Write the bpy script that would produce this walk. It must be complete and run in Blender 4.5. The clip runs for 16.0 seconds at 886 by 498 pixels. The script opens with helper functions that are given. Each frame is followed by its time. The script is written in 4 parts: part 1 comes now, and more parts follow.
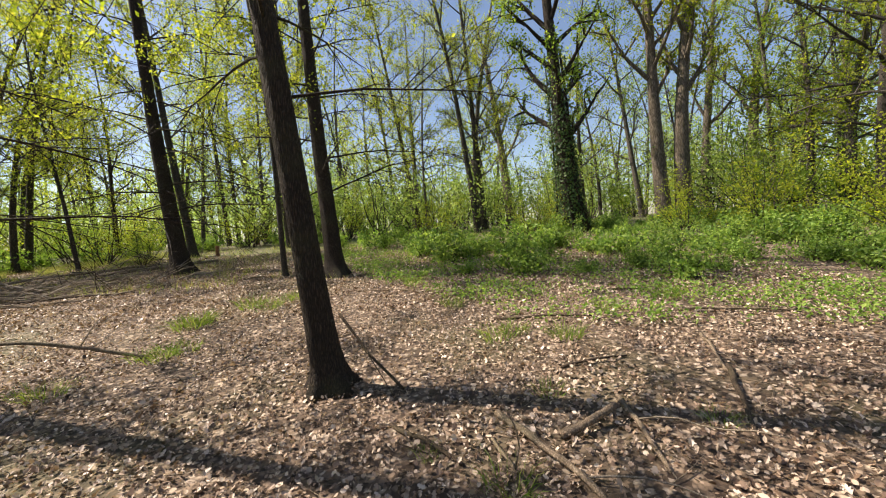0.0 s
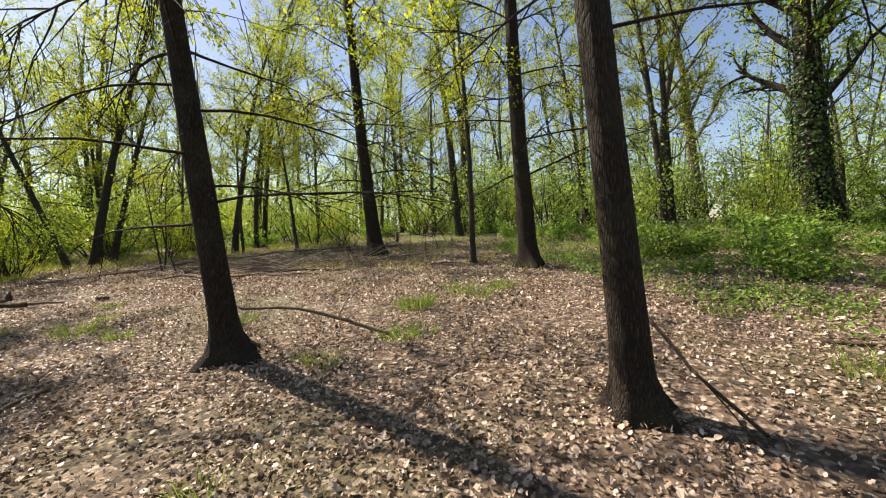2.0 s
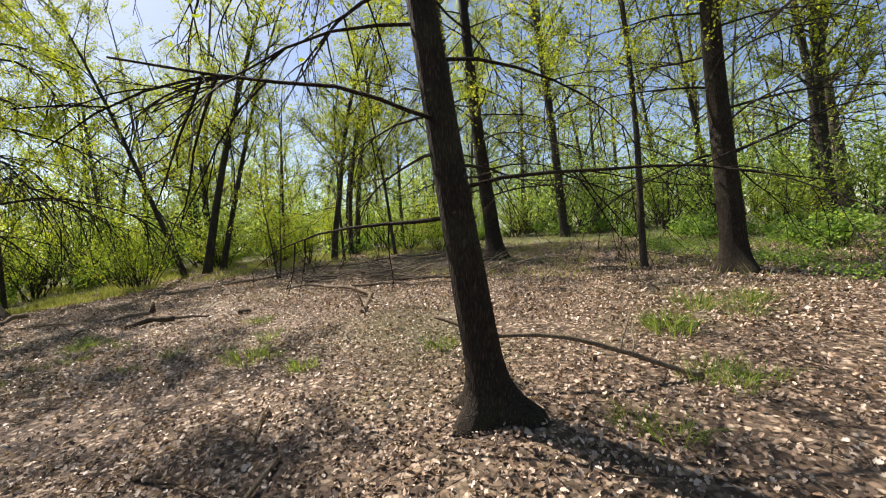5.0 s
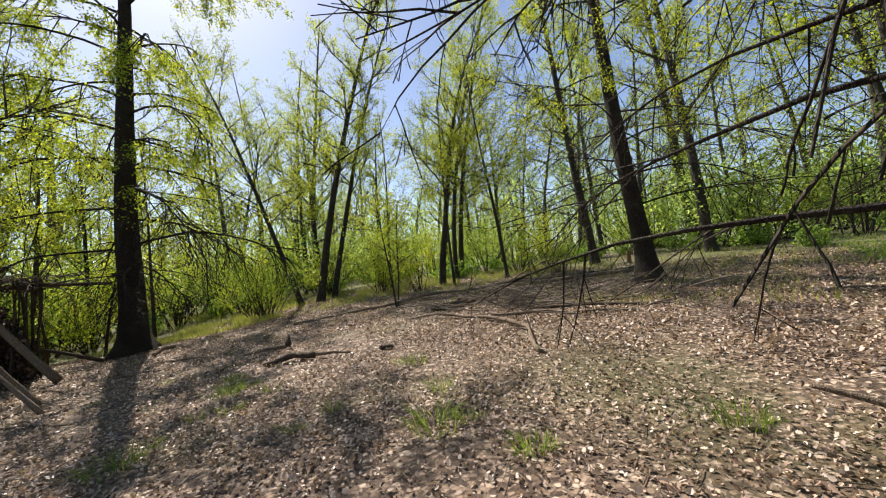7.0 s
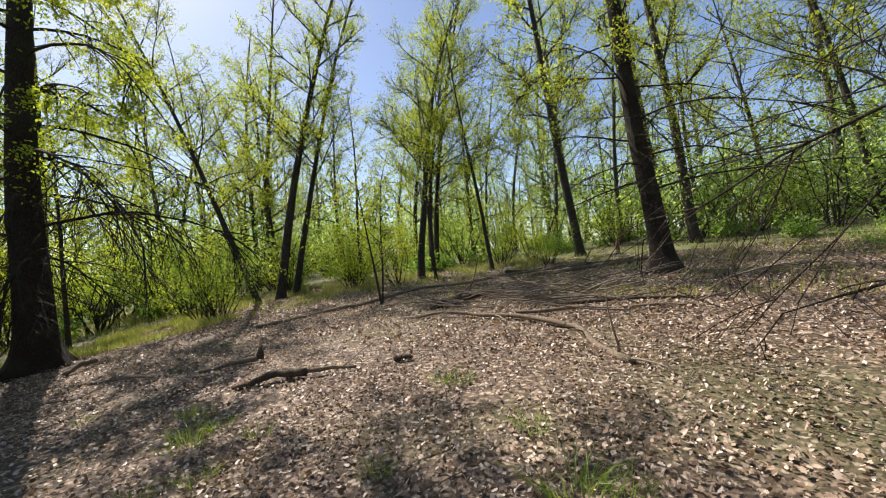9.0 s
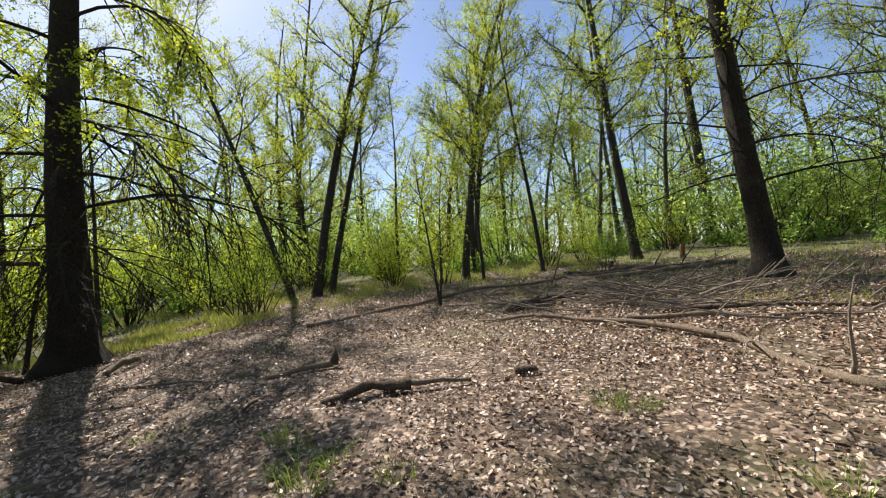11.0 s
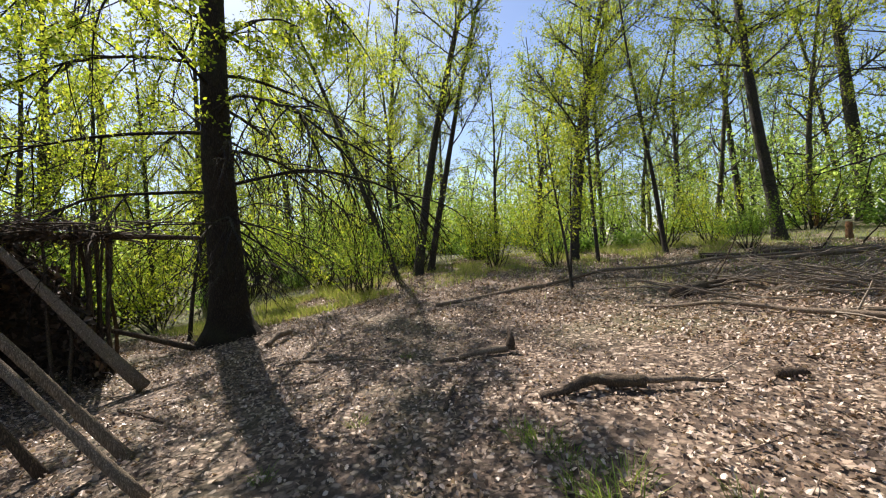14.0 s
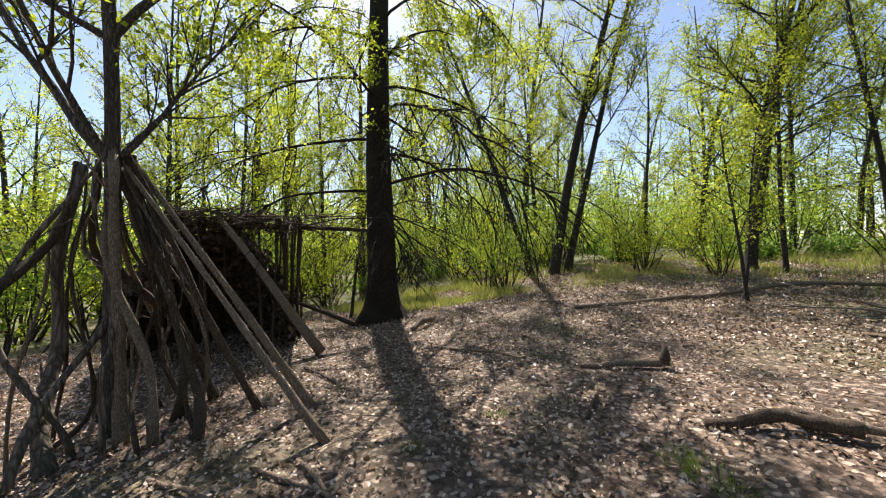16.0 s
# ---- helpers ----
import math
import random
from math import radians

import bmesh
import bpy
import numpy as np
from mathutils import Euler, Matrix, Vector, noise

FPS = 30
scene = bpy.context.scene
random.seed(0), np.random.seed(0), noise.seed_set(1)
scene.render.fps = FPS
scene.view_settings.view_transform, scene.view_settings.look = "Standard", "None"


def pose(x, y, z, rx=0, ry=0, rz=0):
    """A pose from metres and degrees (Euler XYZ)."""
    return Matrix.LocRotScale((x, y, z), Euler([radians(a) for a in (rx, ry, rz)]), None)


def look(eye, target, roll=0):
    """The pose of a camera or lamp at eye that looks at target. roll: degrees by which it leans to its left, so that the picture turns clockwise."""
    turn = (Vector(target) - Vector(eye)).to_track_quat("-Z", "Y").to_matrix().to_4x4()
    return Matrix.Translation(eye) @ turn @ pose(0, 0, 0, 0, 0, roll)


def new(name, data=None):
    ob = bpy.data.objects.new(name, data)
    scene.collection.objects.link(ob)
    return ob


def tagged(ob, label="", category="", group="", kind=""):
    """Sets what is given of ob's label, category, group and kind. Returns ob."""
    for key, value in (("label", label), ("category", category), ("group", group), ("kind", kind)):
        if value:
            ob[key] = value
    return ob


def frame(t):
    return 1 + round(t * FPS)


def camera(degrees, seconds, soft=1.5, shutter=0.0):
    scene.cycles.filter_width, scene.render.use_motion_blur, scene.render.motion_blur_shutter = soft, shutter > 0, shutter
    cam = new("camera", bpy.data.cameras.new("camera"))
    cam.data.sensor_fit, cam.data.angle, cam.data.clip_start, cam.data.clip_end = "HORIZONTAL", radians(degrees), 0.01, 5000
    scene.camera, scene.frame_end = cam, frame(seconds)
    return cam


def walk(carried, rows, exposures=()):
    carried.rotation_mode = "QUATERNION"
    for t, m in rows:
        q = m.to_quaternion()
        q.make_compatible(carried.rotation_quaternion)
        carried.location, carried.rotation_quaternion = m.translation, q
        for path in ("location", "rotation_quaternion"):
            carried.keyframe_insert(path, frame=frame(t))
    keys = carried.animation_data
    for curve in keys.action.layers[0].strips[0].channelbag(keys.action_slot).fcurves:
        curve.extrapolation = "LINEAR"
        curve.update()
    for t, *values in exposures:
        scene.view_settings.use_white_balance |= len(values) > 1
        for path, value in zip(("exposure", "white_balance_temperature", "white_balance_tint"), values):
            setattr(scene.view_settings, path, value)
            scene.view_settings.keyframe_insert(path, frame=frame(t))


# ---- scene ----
cam = camera(98.4, 16.0, soft=1.1)
METRES, EYE, TILT, LEAN, TURN = 11.5, 1.5, -2.5, 4.5, 0.0
ROWS = [
    (0.0, 0.0, 0.0, 0.0, 0.0, 0.0, -0.0),
    (0.5, -0.016, 0.0171, -0.0018, 5.18, -0.41, 0.64),
    (1.0, -0.0444, 0.0242, -0.0021, 10.29, -0.12, -0.78),
    (1.5, -0.0753, 0.031, -0.0058, 15.21, -0.45, -1.69),
    (2.0, -0.1215, 0.0476, -0.0117, 20.91, -1.45, -2.39),
    (2.5, -0.1609, 0.0462, -0.0171, 24.56, -1.73, -2.63),
    (3.0, -0.2041, 0.045, -0.0195, 25.54, -1.93, -1.9),
    (5.5, -0.3827, 0.0848, -0.0221, 30.54, -1.12, -1.1),
    (6.0, -0.4252, 0.0852, -0.0222, 32.49, -1.51, -0.8),
    (6.5, -0.4606, 0.0923, -0.0239, 36.82, 1.31, -0.02),
    (7.0, -0.5126, 0.1049, -0.0263, 40.93, 2.37, 0.87),
    (7.5, -0.5509, 0.1159, -0.025, 37.62, 1.92, 1.81),
    (8.0, -0.5908, 0.1386, -0.0277, 34.17, 1.05, 1.66),
    (10.5, -0.7796, 0.1468, -0.0458, 34.11, 2.27, -0.1),
    (11.0, -0.8116, 0.1498, -0.0493, 35.27, 2.05, -0.42),
    (11.5, -0.8395, 0.1519, -0.0483, 36.62, 1.7, -0.63),
    (12.0, -0.871, 0.136, -0.0503, 38.72, 1.12, -0.92),
    (12.5, -0.8984, 0.125, -0.0534, 40.57, 0.65, -0.76),
    (13.0, -0.9315, 0.1209, -0.0561, 42.22, -0.2, -0.46),
    (13.5, -0.94, 0.1132, -0.0561, 43.25, -0.57, -0.49),
    (14.0, -0.9409, 0.1062, -0.0564, 44.52, -0.94, -0.89),
    (14.5, -0.9406, 0.1045, -0.0564, 46.3, -1.09, -1.38),
    (15.0, -0.9399, 0.1029, -0.0564, 50.18, -1.21, -1.93),
    (15.5, -0.9407, 0.1007, -0.0563, 55.49, -1.46, -2.3),
    (16.0, -0.9432, 0.0951, -0.0552, 64.17, -2.2, -2.82),
]
walk(cam, [(t, pose(0, 0, EYE, TILT, LEAN, TURN) @ pose(METRES * x, METRES * y, METRES * z, 90 + pitch, roll, yaw)) for t, x, y, z, yaw, pitch, roll in ROWS],
     exposures=[(0.0, 1.03, 6800, 15), (3.0, 0.97, 6700, 15), (7.0, 0.9, 6400, 15), (12.5, 0.97, 6150, 15), (16.0, 1.13, 6250, 17)])

# ---- sky and sun ----
SUN_AWAY = Vector((-0.975, 0.222))  # where the sun stands, seen from above
SUN_UP = 50.0
world = bpy.data.worlds.new("sky")
scene.world = world
world.use_nodes = True
sky = world.node_tree.nodes.new("ShaderNodeTexSky")
sky.sky_type, sky.sun_disc = "NISHITA", False
sky.sun_elevation = radians(SUN_UP)
sky.sun_rotation = math.atan2(SUN_AWAY.x, SUN_AWAY.y)
sky.dust_density, sky.air_density = 0.7, 1.0
world.node_tree.links.new(sky.outputs[0], world.node_tree.nodes["Background"].inputs[0])
world.node_tree.nodes["Background"].inputs[1].default_value = 0.082
sun = new("sun", bpy.data.lights.new("sun", "SUN"))
sun.data.energy, sun.data.angle, sun.data.color = 5.0, radians(0.55), (1.0, 0.92, 0.79)
away = SUN_AWAY.normalized() * math.cos(radians(SUN_UP))
sun.matrix_world = look((away.x * 60, away.y * 60, math.sin(radians(SUN_UP)) * 60), (0, 0, 0))


# ---- materials ----
def material(name, rough=0.8):
    m = bpy.data.materials.new(name)
    m.use_nodes = True
    nt = m.node_tree
    b = nt.nodes["Principled BSDF"]
    b.inputs["Roughness"].default_value = rough
    b.inputs["Specular IOR Level"].default_value = 0.3
    return m, nt, b


def node(nt, kind, **values):
    n = nt.nodes.new(kind)
    for key, v in values.items():
        n.inputs[key].default_value = v
    return n


def ramp(nt, source, stops):
    r = nt.nodes.new("ShaderNodeValToRGB")
    el = r.color_ramp.elements
    while len(el) < len(stops):
        el.new(0.5)
    for e, (p, c) in zip(el, stops):
        e.position, e.color = p, (*c, 1)
    nt.links.new(source, r.inputs[0])
    return r.outputs[0]


def mix(nt, fac, a, b, mode="MIX"):
    m = nt.nodes.new("ShaderNodeMix")
    m.data_type, m.blend_type = "RGBA", mode
    for socket, v in ((m.inputs[0], fac), (m.inputs[6], a), (m.inputs[7], b)):
        if isinstance(v, (int, float)):
            socket.default_value = v
        elif isinstance(v, tuple):
            socket.default_value = (*v, 1)
        else:
            nt.links.new(v, socket)
    return m.outputs[2]


def coords(nt, scale=(1, 1, 1)):
    c = nt.nodes.new("ShaderNodeTexCoord")
    m = nt.nodes.new("ShaderNodeMapping")
    m.inputs["Scale"].default_value = scale
    nt.links.new(c.outputs["Object"], m.inputs[0])
    return m.outputs[0]


def noise_tex(nt, vec, scale, detail=5, rough=0.6):
    n = node(nt, "ShaderNodeTexNoise", Scale=scale, Detail=detail, Roughness=rough)
    nt.links.new(vec, n.inputs["Vector"])
    return n.outputs["Fac"]


def bump(nt, b, height, strength, distance):
    n = node(nt, "ShaderNodeBump", Strength=strength, Distance=distance)
    nt.links.new(height, n.inputs["Height"])
    nt.links.new(n.outputs[0], b.inputs["Normal"])


def bark(name, dark, light, moss=0.25, plates=9.0, relief=0.02):
    """Furrowed bark: plates stretched along the trunk, with pale lichen and greenish moss in patches."""
    m, nt, b = material(name, 0.9)
    v = coords(nt, (1, 1, 0.16))
    w = node(nt, "ShaderNodeTexVoronoi", Scale=plates * 4)
    w.feature = "DISTANCE_TO_EDGE"
    wob = noise_tex(nt, v, 30, 3)
    add = nt.nodes.new("ShaderNodeVectorMath")
    add.operation = "MULTIPLY_ADD"
    nt.links.new(wob, add.inputs[0])
    add.inputs[1].default_value = (0.03, 0.03, 0.03)
    nt.links.new(v, add.inputs[2])
    nt.links.new(add.outputs[0], w.inputs["Vector"])
    edge = ramp(nt, w.outputs["Distance"], [(0.0, (0, 0, 0)), (0.28, (1, 1, 1))])
    fine = noise_tex(nt, coords(nt, (1, 1, 0.3)), 60, 6, 0.7)
    big = noise_tex(nt, coords(nt), 1.7, 4)
    col = ramp(nt, fine, [(0.3, dark), (0.72, light)])
    col = mix(nt, edge, tuple(c * 0.7 for c in dark), col)
    patch = ramp(nt, big, [(0.5, (0, 0, 0)), (0.72, (moss, moss, moss))])
    col = mix(nt, patch, col, (0.11, 0.12, 0.05))
    lichen = ramp(nt, noise_tex(nt, coords(nt), 9, 6), [(0.66, (0, 0, 0)), (0.74, (0.35, 0.35, 0.35))])
    col = mix(nt, lichen, col, (0.30, 0.30, 0.25))
    nt.links.new(col, b.inputs["Base Color"])
    h = mix(nt, 0.35, edge, fine)
    bump(nt, b, h, 0.9, relief)
    return m


def leafy(name, stops, through_light=0.5, rough=0.5, gloss=0.35):
    """Thin leaves that let light through, each of its own shade."""
    m, nt, b = material(name, rough)
    g = nt.nodes.new("ShaderNodeNewGeometry")
    o = nt.nodes.new("ShaderNodeObjectInfo")
    col = ramp(nt, g.outputs["Random Per Island"], stops)
    hue = node(nt, "ShaderNodeHueSaturation")
    mr = node(nt, "ShaderNodeMapRange")
    nt.links.new(o.outputs["Random"], mr.inputs["Value"])
    mr.inputs["To Min"].default_value, mr.inputs["To Max"].default_value = 0.8, 1.2
    nt.links.new(mr.outputs[0], hue.inputs["Value"])
    nt.links.new(col, hue.inputs["Color"])
    nt.links.new(hue.outputs[0], b.inputs["Base Color"])
    b.inputs["Specular IOR Level"].default_value = gloss
    tr = nt.nodes.new("ShaderNodeBsdfTranslucent")
    warm = mix(nt, 1.0, hue.outputs[0], (1.25, 1.2, 0.75), "MULTIPLY")
    nt.links.new(warm, tr.inputs["Color"])
    sh = nt.nodes.new("ShaderNodeMixShader")
    sh.inputs[0].default_value = through_light
    nt.links.new(b.outputs[0], sh.inputs[1])
    nt.links.new(tr.outputs[0], sh.inputs[2])
    nt.links.new(sh.outputs[0], nt.nodes["Material Output"].inputs["Surface"])
    return m


def ground_material():
    m, nt, b = material("leaf_mould", 0.85)
    v = coords(nt)
    w = node(nt, "ShaderNodeTexVoronoi", Scale=24.0, Randomness=1.0)
    wob = noise_tex(nt, v, 8, 4)
    add = nt.nodes.new("ShaderNodeVectorMath")
    add.operation = "MULTIPLY_ADD"
    nt.links.new(wob, add.inputs[0])
    add.inputs[1].default_value = (0.09, 0.09, 0.0)
    nt.links.new(v, add.inputs[2])
    nt.links.new(add.outputs[0], w.inputs["Vector"])
    sep = nt.nodes.new("ShaderNodeSeparateColor")
    nt.links.new(w.outputs["Color"], sep.inputs[0])
    cell = ramp(nt, sep.outputs[0], [(0.0, (0.035, 0.022, 0.015)), (0.4, (0.11, 0.075, 0.05)), (0.8, (0.27, 0.195, 0.135)), (1.0, (0.5, 0.4, 0.3))])
    soil = ramp(nt, noise_tex(nt, v, 40, 6), [(0.35, (0.03, 0.022, 0.015)), (0.7, (0.12, 0.085, 0.06))])
    gap = ramp(nt, w.outputs["Distance"], [(0.38, (0, 0, 0)), (0.75, (0.8, 0.8, 0.8))])
    col = mix(nt, gap, cell, soil)
    bare = ramp(nt, noise_tex(nt, v, 0.55, 4), [(0.55, (0, 0, 0)), (0.8, (0.4, 0.4, 0.4))])
    col = mix(nt, bare, col, soil)
    # moss and low green where the woods close in
    green = ramp(nt, noise_tex(nt, v, 0.33, 5), [(0.5, (0, 0, 0)), (0.7, (0.5, 0.5, 0.5))])
    col = mix(nt, green, col, (0.085, 0.10, 0.03))
    place = nt.nodes.new("ShaderNodeSeparateXYZ")
    nt.links.new(v, place.inputs[0])
    beyond = node(nt, "ShaderNodeMapRange")
    for key, val in (("From Min", 12.5), ("From Max", 18.0), ("To Max", 0.75)):
        beyond.inputs[key].default_value = val
    nt.links.new(place.outputs["Y"], beyond.inputs["Value"])
    west = node(nt, "ShaderNodeMapRange")
    for key, val in (("From Min", -21.5), ("From Max", -26.0), ("To Max", 0.75)):
        west.inputs[key].default_value = val
    nt.links.new(place.outputs["X"], west.inputs["Value"])
    both = nt.nodes.new("ShaderNodeMath")
    both.operation = "MAXIMUM"
    nt.links.new(beyond.outputs[0], both.inputs[0])
    nt.links.new(west.outputs[0], both.inputs[1])
    patchy = nt.nodes.new("ShaderNodeMath")
    patchy.operation = "MULTIPLY"
    nt.links.new(both.outputs[0], patchy.inputs[0])
    nt.links.new(ramp(nt, noise_tex(nt, v, 1.3, 5), [(0.35, (0.2, 0.2, 0.2)), (0.6, (1, 1, 1))]), patchy.inputs[1])
    turf = ramp(nt, noise_tex(nt, v, 14, 6), [(0.3, (0.05, 0.075, 0.02)), (0.7, (0.17, 0.2, 0.06))])
    col = mix(nt, patchy.outputs[0], col, turf)
    nt.links.new(col, b.inputs["Base Color"])
    h = mix(nt, 0.5, sep.outputs[1], noise_tex(nt, v, 30, 6))
    bump(nt, b, h, 0.8, 0.03)
    return m


BARK_DARK = bark("oak_bark", (0.021, 0.0145, 0.0095), (0.08, 0.056, 0.037), 0.25, 15.0)
BARK_GREY = bark("grey_bark", (0.07, 0.06, 0.05), (0.22, 0.19, 0.155), 0.35)
BARK_BIG = bark("pale_furrowed_bark", (0.10, 0.08, 0.06), (0.32, 0.26, 0.20), 0.2, 5.0)
BARK_SLIM = bark("thin_bark", (0.042, 0.035, 0.028), (0.14, 0.118, 0.092), 0.3, 16.0)
DEAD = bark("weathered_dead_wood", (0.14, 0.1, 0.066), (0.46, 0.355, 0.25), 0.3, 26.0, 0.004)
DEAD_DARK = bark("rotten_dark_wood", (0.05, 0.034, 0.022), (0.2, 0.14, 0.09), 0.25, 24.0, 0.006)
PALE = bark("bleached_twigs", (0.18, 0.145, 0.105), (0.48, 0.4, 0.31), 0.1, 30.0, 0.002)
CUT_WOOD = bark("orange_split_wood", (0.22, 0.11, 0.05), (0.48, 0.27, 0.13), 0.0, 20.0)
SPRING = leafy("spring_leaves", [(0.0, (0.15, 0.22, 0.02)), (0.5, (0.28, 0.36, 0.035)), (1.0, (0.44, 0.46, 0.06))], 0.72)
DEEP = leafy("mid_green_leaves", [(0.0, (0.09, 0.17, 0.02)), (0.5, (0.18, 0.28, 0.035)), (1.0, (0.3, 0.40, 0.06))], 0.6)
BUSHY = leafy("undergrowth_leaves", [(0.0, (0.09, 0.18, 0.03)), (0.5, (0.18, 0.30, 0.055)), (1.0, (0.33, 0.44, 0.10))], 0.5)
# the haze over far foliage is put into this paler, greyer leaf colour
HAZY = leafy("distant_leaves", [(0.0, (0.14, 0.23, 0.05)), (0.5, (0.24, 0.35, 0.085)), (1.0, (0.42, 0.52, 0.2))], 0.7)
IVY = leafy("ivy_leaves", [(0.0, (0.03, 0.065, 0.02)), (0.6, (0.06, 0.12, 0.03)), (1.0, (0.13, 0.19, 0.05))], 0.3)
GRASS = leafy("grass_blades", [(0.0, (0.09, 0.16, 0.025)), (0.6, (0.17, 0.27, 0.04)), (1.0, (0.30, 0.33, 0.10))], 0.5)
STRAW = leafy("dry_grass", [(0.0, (0.15, 0.2, 0.04)), (0.5, (0.27, 0.32, 0.08)), (1.0, (0.42, 0.38, 0.19))], 0.45)
LITTER = leafy("fallen_oak_leaves", [(0.0, (0.05, 0.03, 0.019)), (0.25, (0.19, 0.12, 0.077)), (0.6, (0.40, 0.285, 0.20)), (1.0, (0.72, 0.585, 0.46))], 0.12, 0.45, 0.5)
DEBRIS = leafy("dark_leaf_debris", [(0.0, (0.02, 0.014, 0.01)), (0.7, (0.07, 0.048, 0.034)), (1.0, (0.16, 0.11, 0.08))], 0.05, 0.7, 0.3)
GROUND = ground_material()


# ---- ground shape ----
def ground_z(x, y):
    """A gentle slope that climbs away from the walk and levels out in the far woods."""
    yy = max(-25.0, min(y, 24.0 + (y - 24.0) * 0.25 if y > 24 else y))
    yy = min(yy, 34.0)
    z = -0.0103 * max(-45.0, min(x, 45.0)) + 0.0684 * yy - 0.0924
    z += 0.035 * noise.noise((x * 0.55, y * 0.55, 3.1)) + 0.018 * noise.noise((x * 1.9, y * 1.9, 7.7))
    edge = max(0.0, min(1.0, (-x - 19.5 + 0.15 * y) / 5.0)) * max(0.0, min(1.0, (9.0 - y) / 5.0))
    return z - 0.45 * edge


class Soup:
    """Collects the faces of one mesh."""

    def __init__(self):
        self.v, self.f, self.s = [], [], []

    def tube(self, pts, radii, sides=6, flare=None, cap=True):
        base = len(self.v)
        up = Vector((0.13, 0.21, 0.97))
        n = len(pts)
        for i, p in enumerate(pts):
            d = (pts[min(i + 1, n - 1)] - pts[max(i - 1, 0)])
            d = d.normalized() if d.length > 1e-6 else Vector((0, 0, 1))
            a = d.cross(up if abs(d.dot(up)) < 0.95 else Vector((1, 0, 0))).normalized()
            b = d.cross(a)
            for k in range(sides):
                w = 2 * math.pi * k / sides
                r = radii[i] * (flare(i, w) if flare else 1.0)
                self.v.append(p + a * (r * math.cos(w)) + b * (r * math.sin(w)))
        for i in range(n - 1):
            for k in range(sides):
                q = base + i * sides
                self.f.append((q + k, q + (k + 1) % sides, q + sides + (k + 1) % sides, q + sides + k))
        if cap:
            self.f.append(tuple(range(base, base + sides))[::-1])
            self.f.append(tuple(range(base + (n - 1) * sides, base + n * sides)))

    def leaf(self, p, d, n, length, width):
        """A folded leaf blade of two halves."""
        s = d.cross(n)
        k = len(self.v)
        fold = n * (width * 0.22)
        self.v += [p, p + d * (length * 0.55) + s * (width * 0.5) + fold, p + d * length, p + d * (length * 0.5) - s * (width * 0.5) + fold]
        self.f.append((k, k + 1, k + 2))
        self.f.append((k, k + 2, k + 3))

    def mesh(self, name, mat, smooth=True):
        me = bpy.data.meshes.new(name)
        me.from_pydata([tuple(c) for c in self.v], [], self.f)
        me.materials.append(mat)
        if smooth:
            me.polygons.foreach_set("use_smooth", [True] * len(me.polygons))
        me.update()
        return me


def part(name, data, parent, label=""):
    ob = new(name, data)
    ob.parent = parent
    return tagged(ob, label) if label else ob


def thing(name, x, y, label, category, group="", turn=0.0, size=1.0, z=None):
    ob = new(name)
    ob.empty_display_size = 0.2
    ob.matrix_world = pose(x, y, ground_z(x, y) if z is None else z, 0, 0, turn) @ Matrix.Scale(size, 4)
    return tagged(ob, label, category, group)


def rnd_dir(rng):
    v = Vector((rng.gauss(0, 1), rng.gauss(0, 1), rng.gauss(0, 1)))
    return v.normalized()


def branch_line(rng, start, d, length, segs, wander, sag, floor=-99.0):
    pts, p, d = [start.copy()], start.copy(), d.normalized()
    for _ in range(segs):
        d = (d + rnd_dir(rng) * wander + Vector((0, 0, sag))).normalized()
        p = p + d * (length / segs)
        if p.z < floor and len(pts) > 2:
            break
        pts.append(p.copy())
    return pts


def taper(r0, r1, n, power=1.0):
    return [r0 + (r1 - r0) * (i / (n - 1)) ** power for i in range(n)]


def grow(rng, wood, leaves, start, d, length, radius, level, spec):
    """A limb with its side shoots and, at the last level, its leaves."""
    segs = max(3, int(4 + length * 1.2)) if level else max(4, int(length * 1.6) + 3)
    sag = spec["sag"] if level < 2 else spec["sag"] * 0.6
    pts = branch_line(rng, start, d, length, segs, spec["wander"], sag, 0.9)
    wood.tube(pts, taper(radius, max(radius * 0.22, 0.0025), len(pts)), 6 if radius > 0.03 else (4 if radius > 0.01 else 3), cap=False)
    if level < spec["levels"]:
        count = max(2, int(length * spec["shoots"][level] + rng.random()))
        for _ in range(count):
            u = rng.uniform(0.2, 1.0)
            i = min(int(u * (len(pts) - 1)), len(pts) - 2)
            at = pts[i].lerp(pts[i + 1], u * (len(pts) - 1) - i)
            along = (pts[i + 1] - pts[i]).normalized()
            side = (along + rnd_dir(rng) * rng.uniform(0.7, 1.25) + Vector((0, 0, spec["rise"]))).normalized()
            grow(rng, wood, leaves, at, side, length * rng.uniform(0.28, 0.52) * (1.15 - 0.4 * u), radius * 0.42, level + 1, spec)
    bare_below = spec["bare"]
    if leaves is not None and level >= spec["levels"] - 1 and rng.random() < spec["leafed"]:
        for _ in range(spec["leaves"]):
            i = rng.randrange(1, len(pts))
            at = pts[i] + rnd_dir(rng) * rng.uniform(0.0, spec["spread"])
            if at.z < bare_below + rng.uniform(-0.5, 1.0):
                continue
            s = spec["leaf"] * rng.uniform(0.6, 1.35)
            n = (rnd_dir(rng) + Vector((0, 0, 0.5))).normalized()
            dd = n.cross(rnd_dir(rng)).normalized()
            leaves.leaf(at, dd, n, s, s * 0.62)


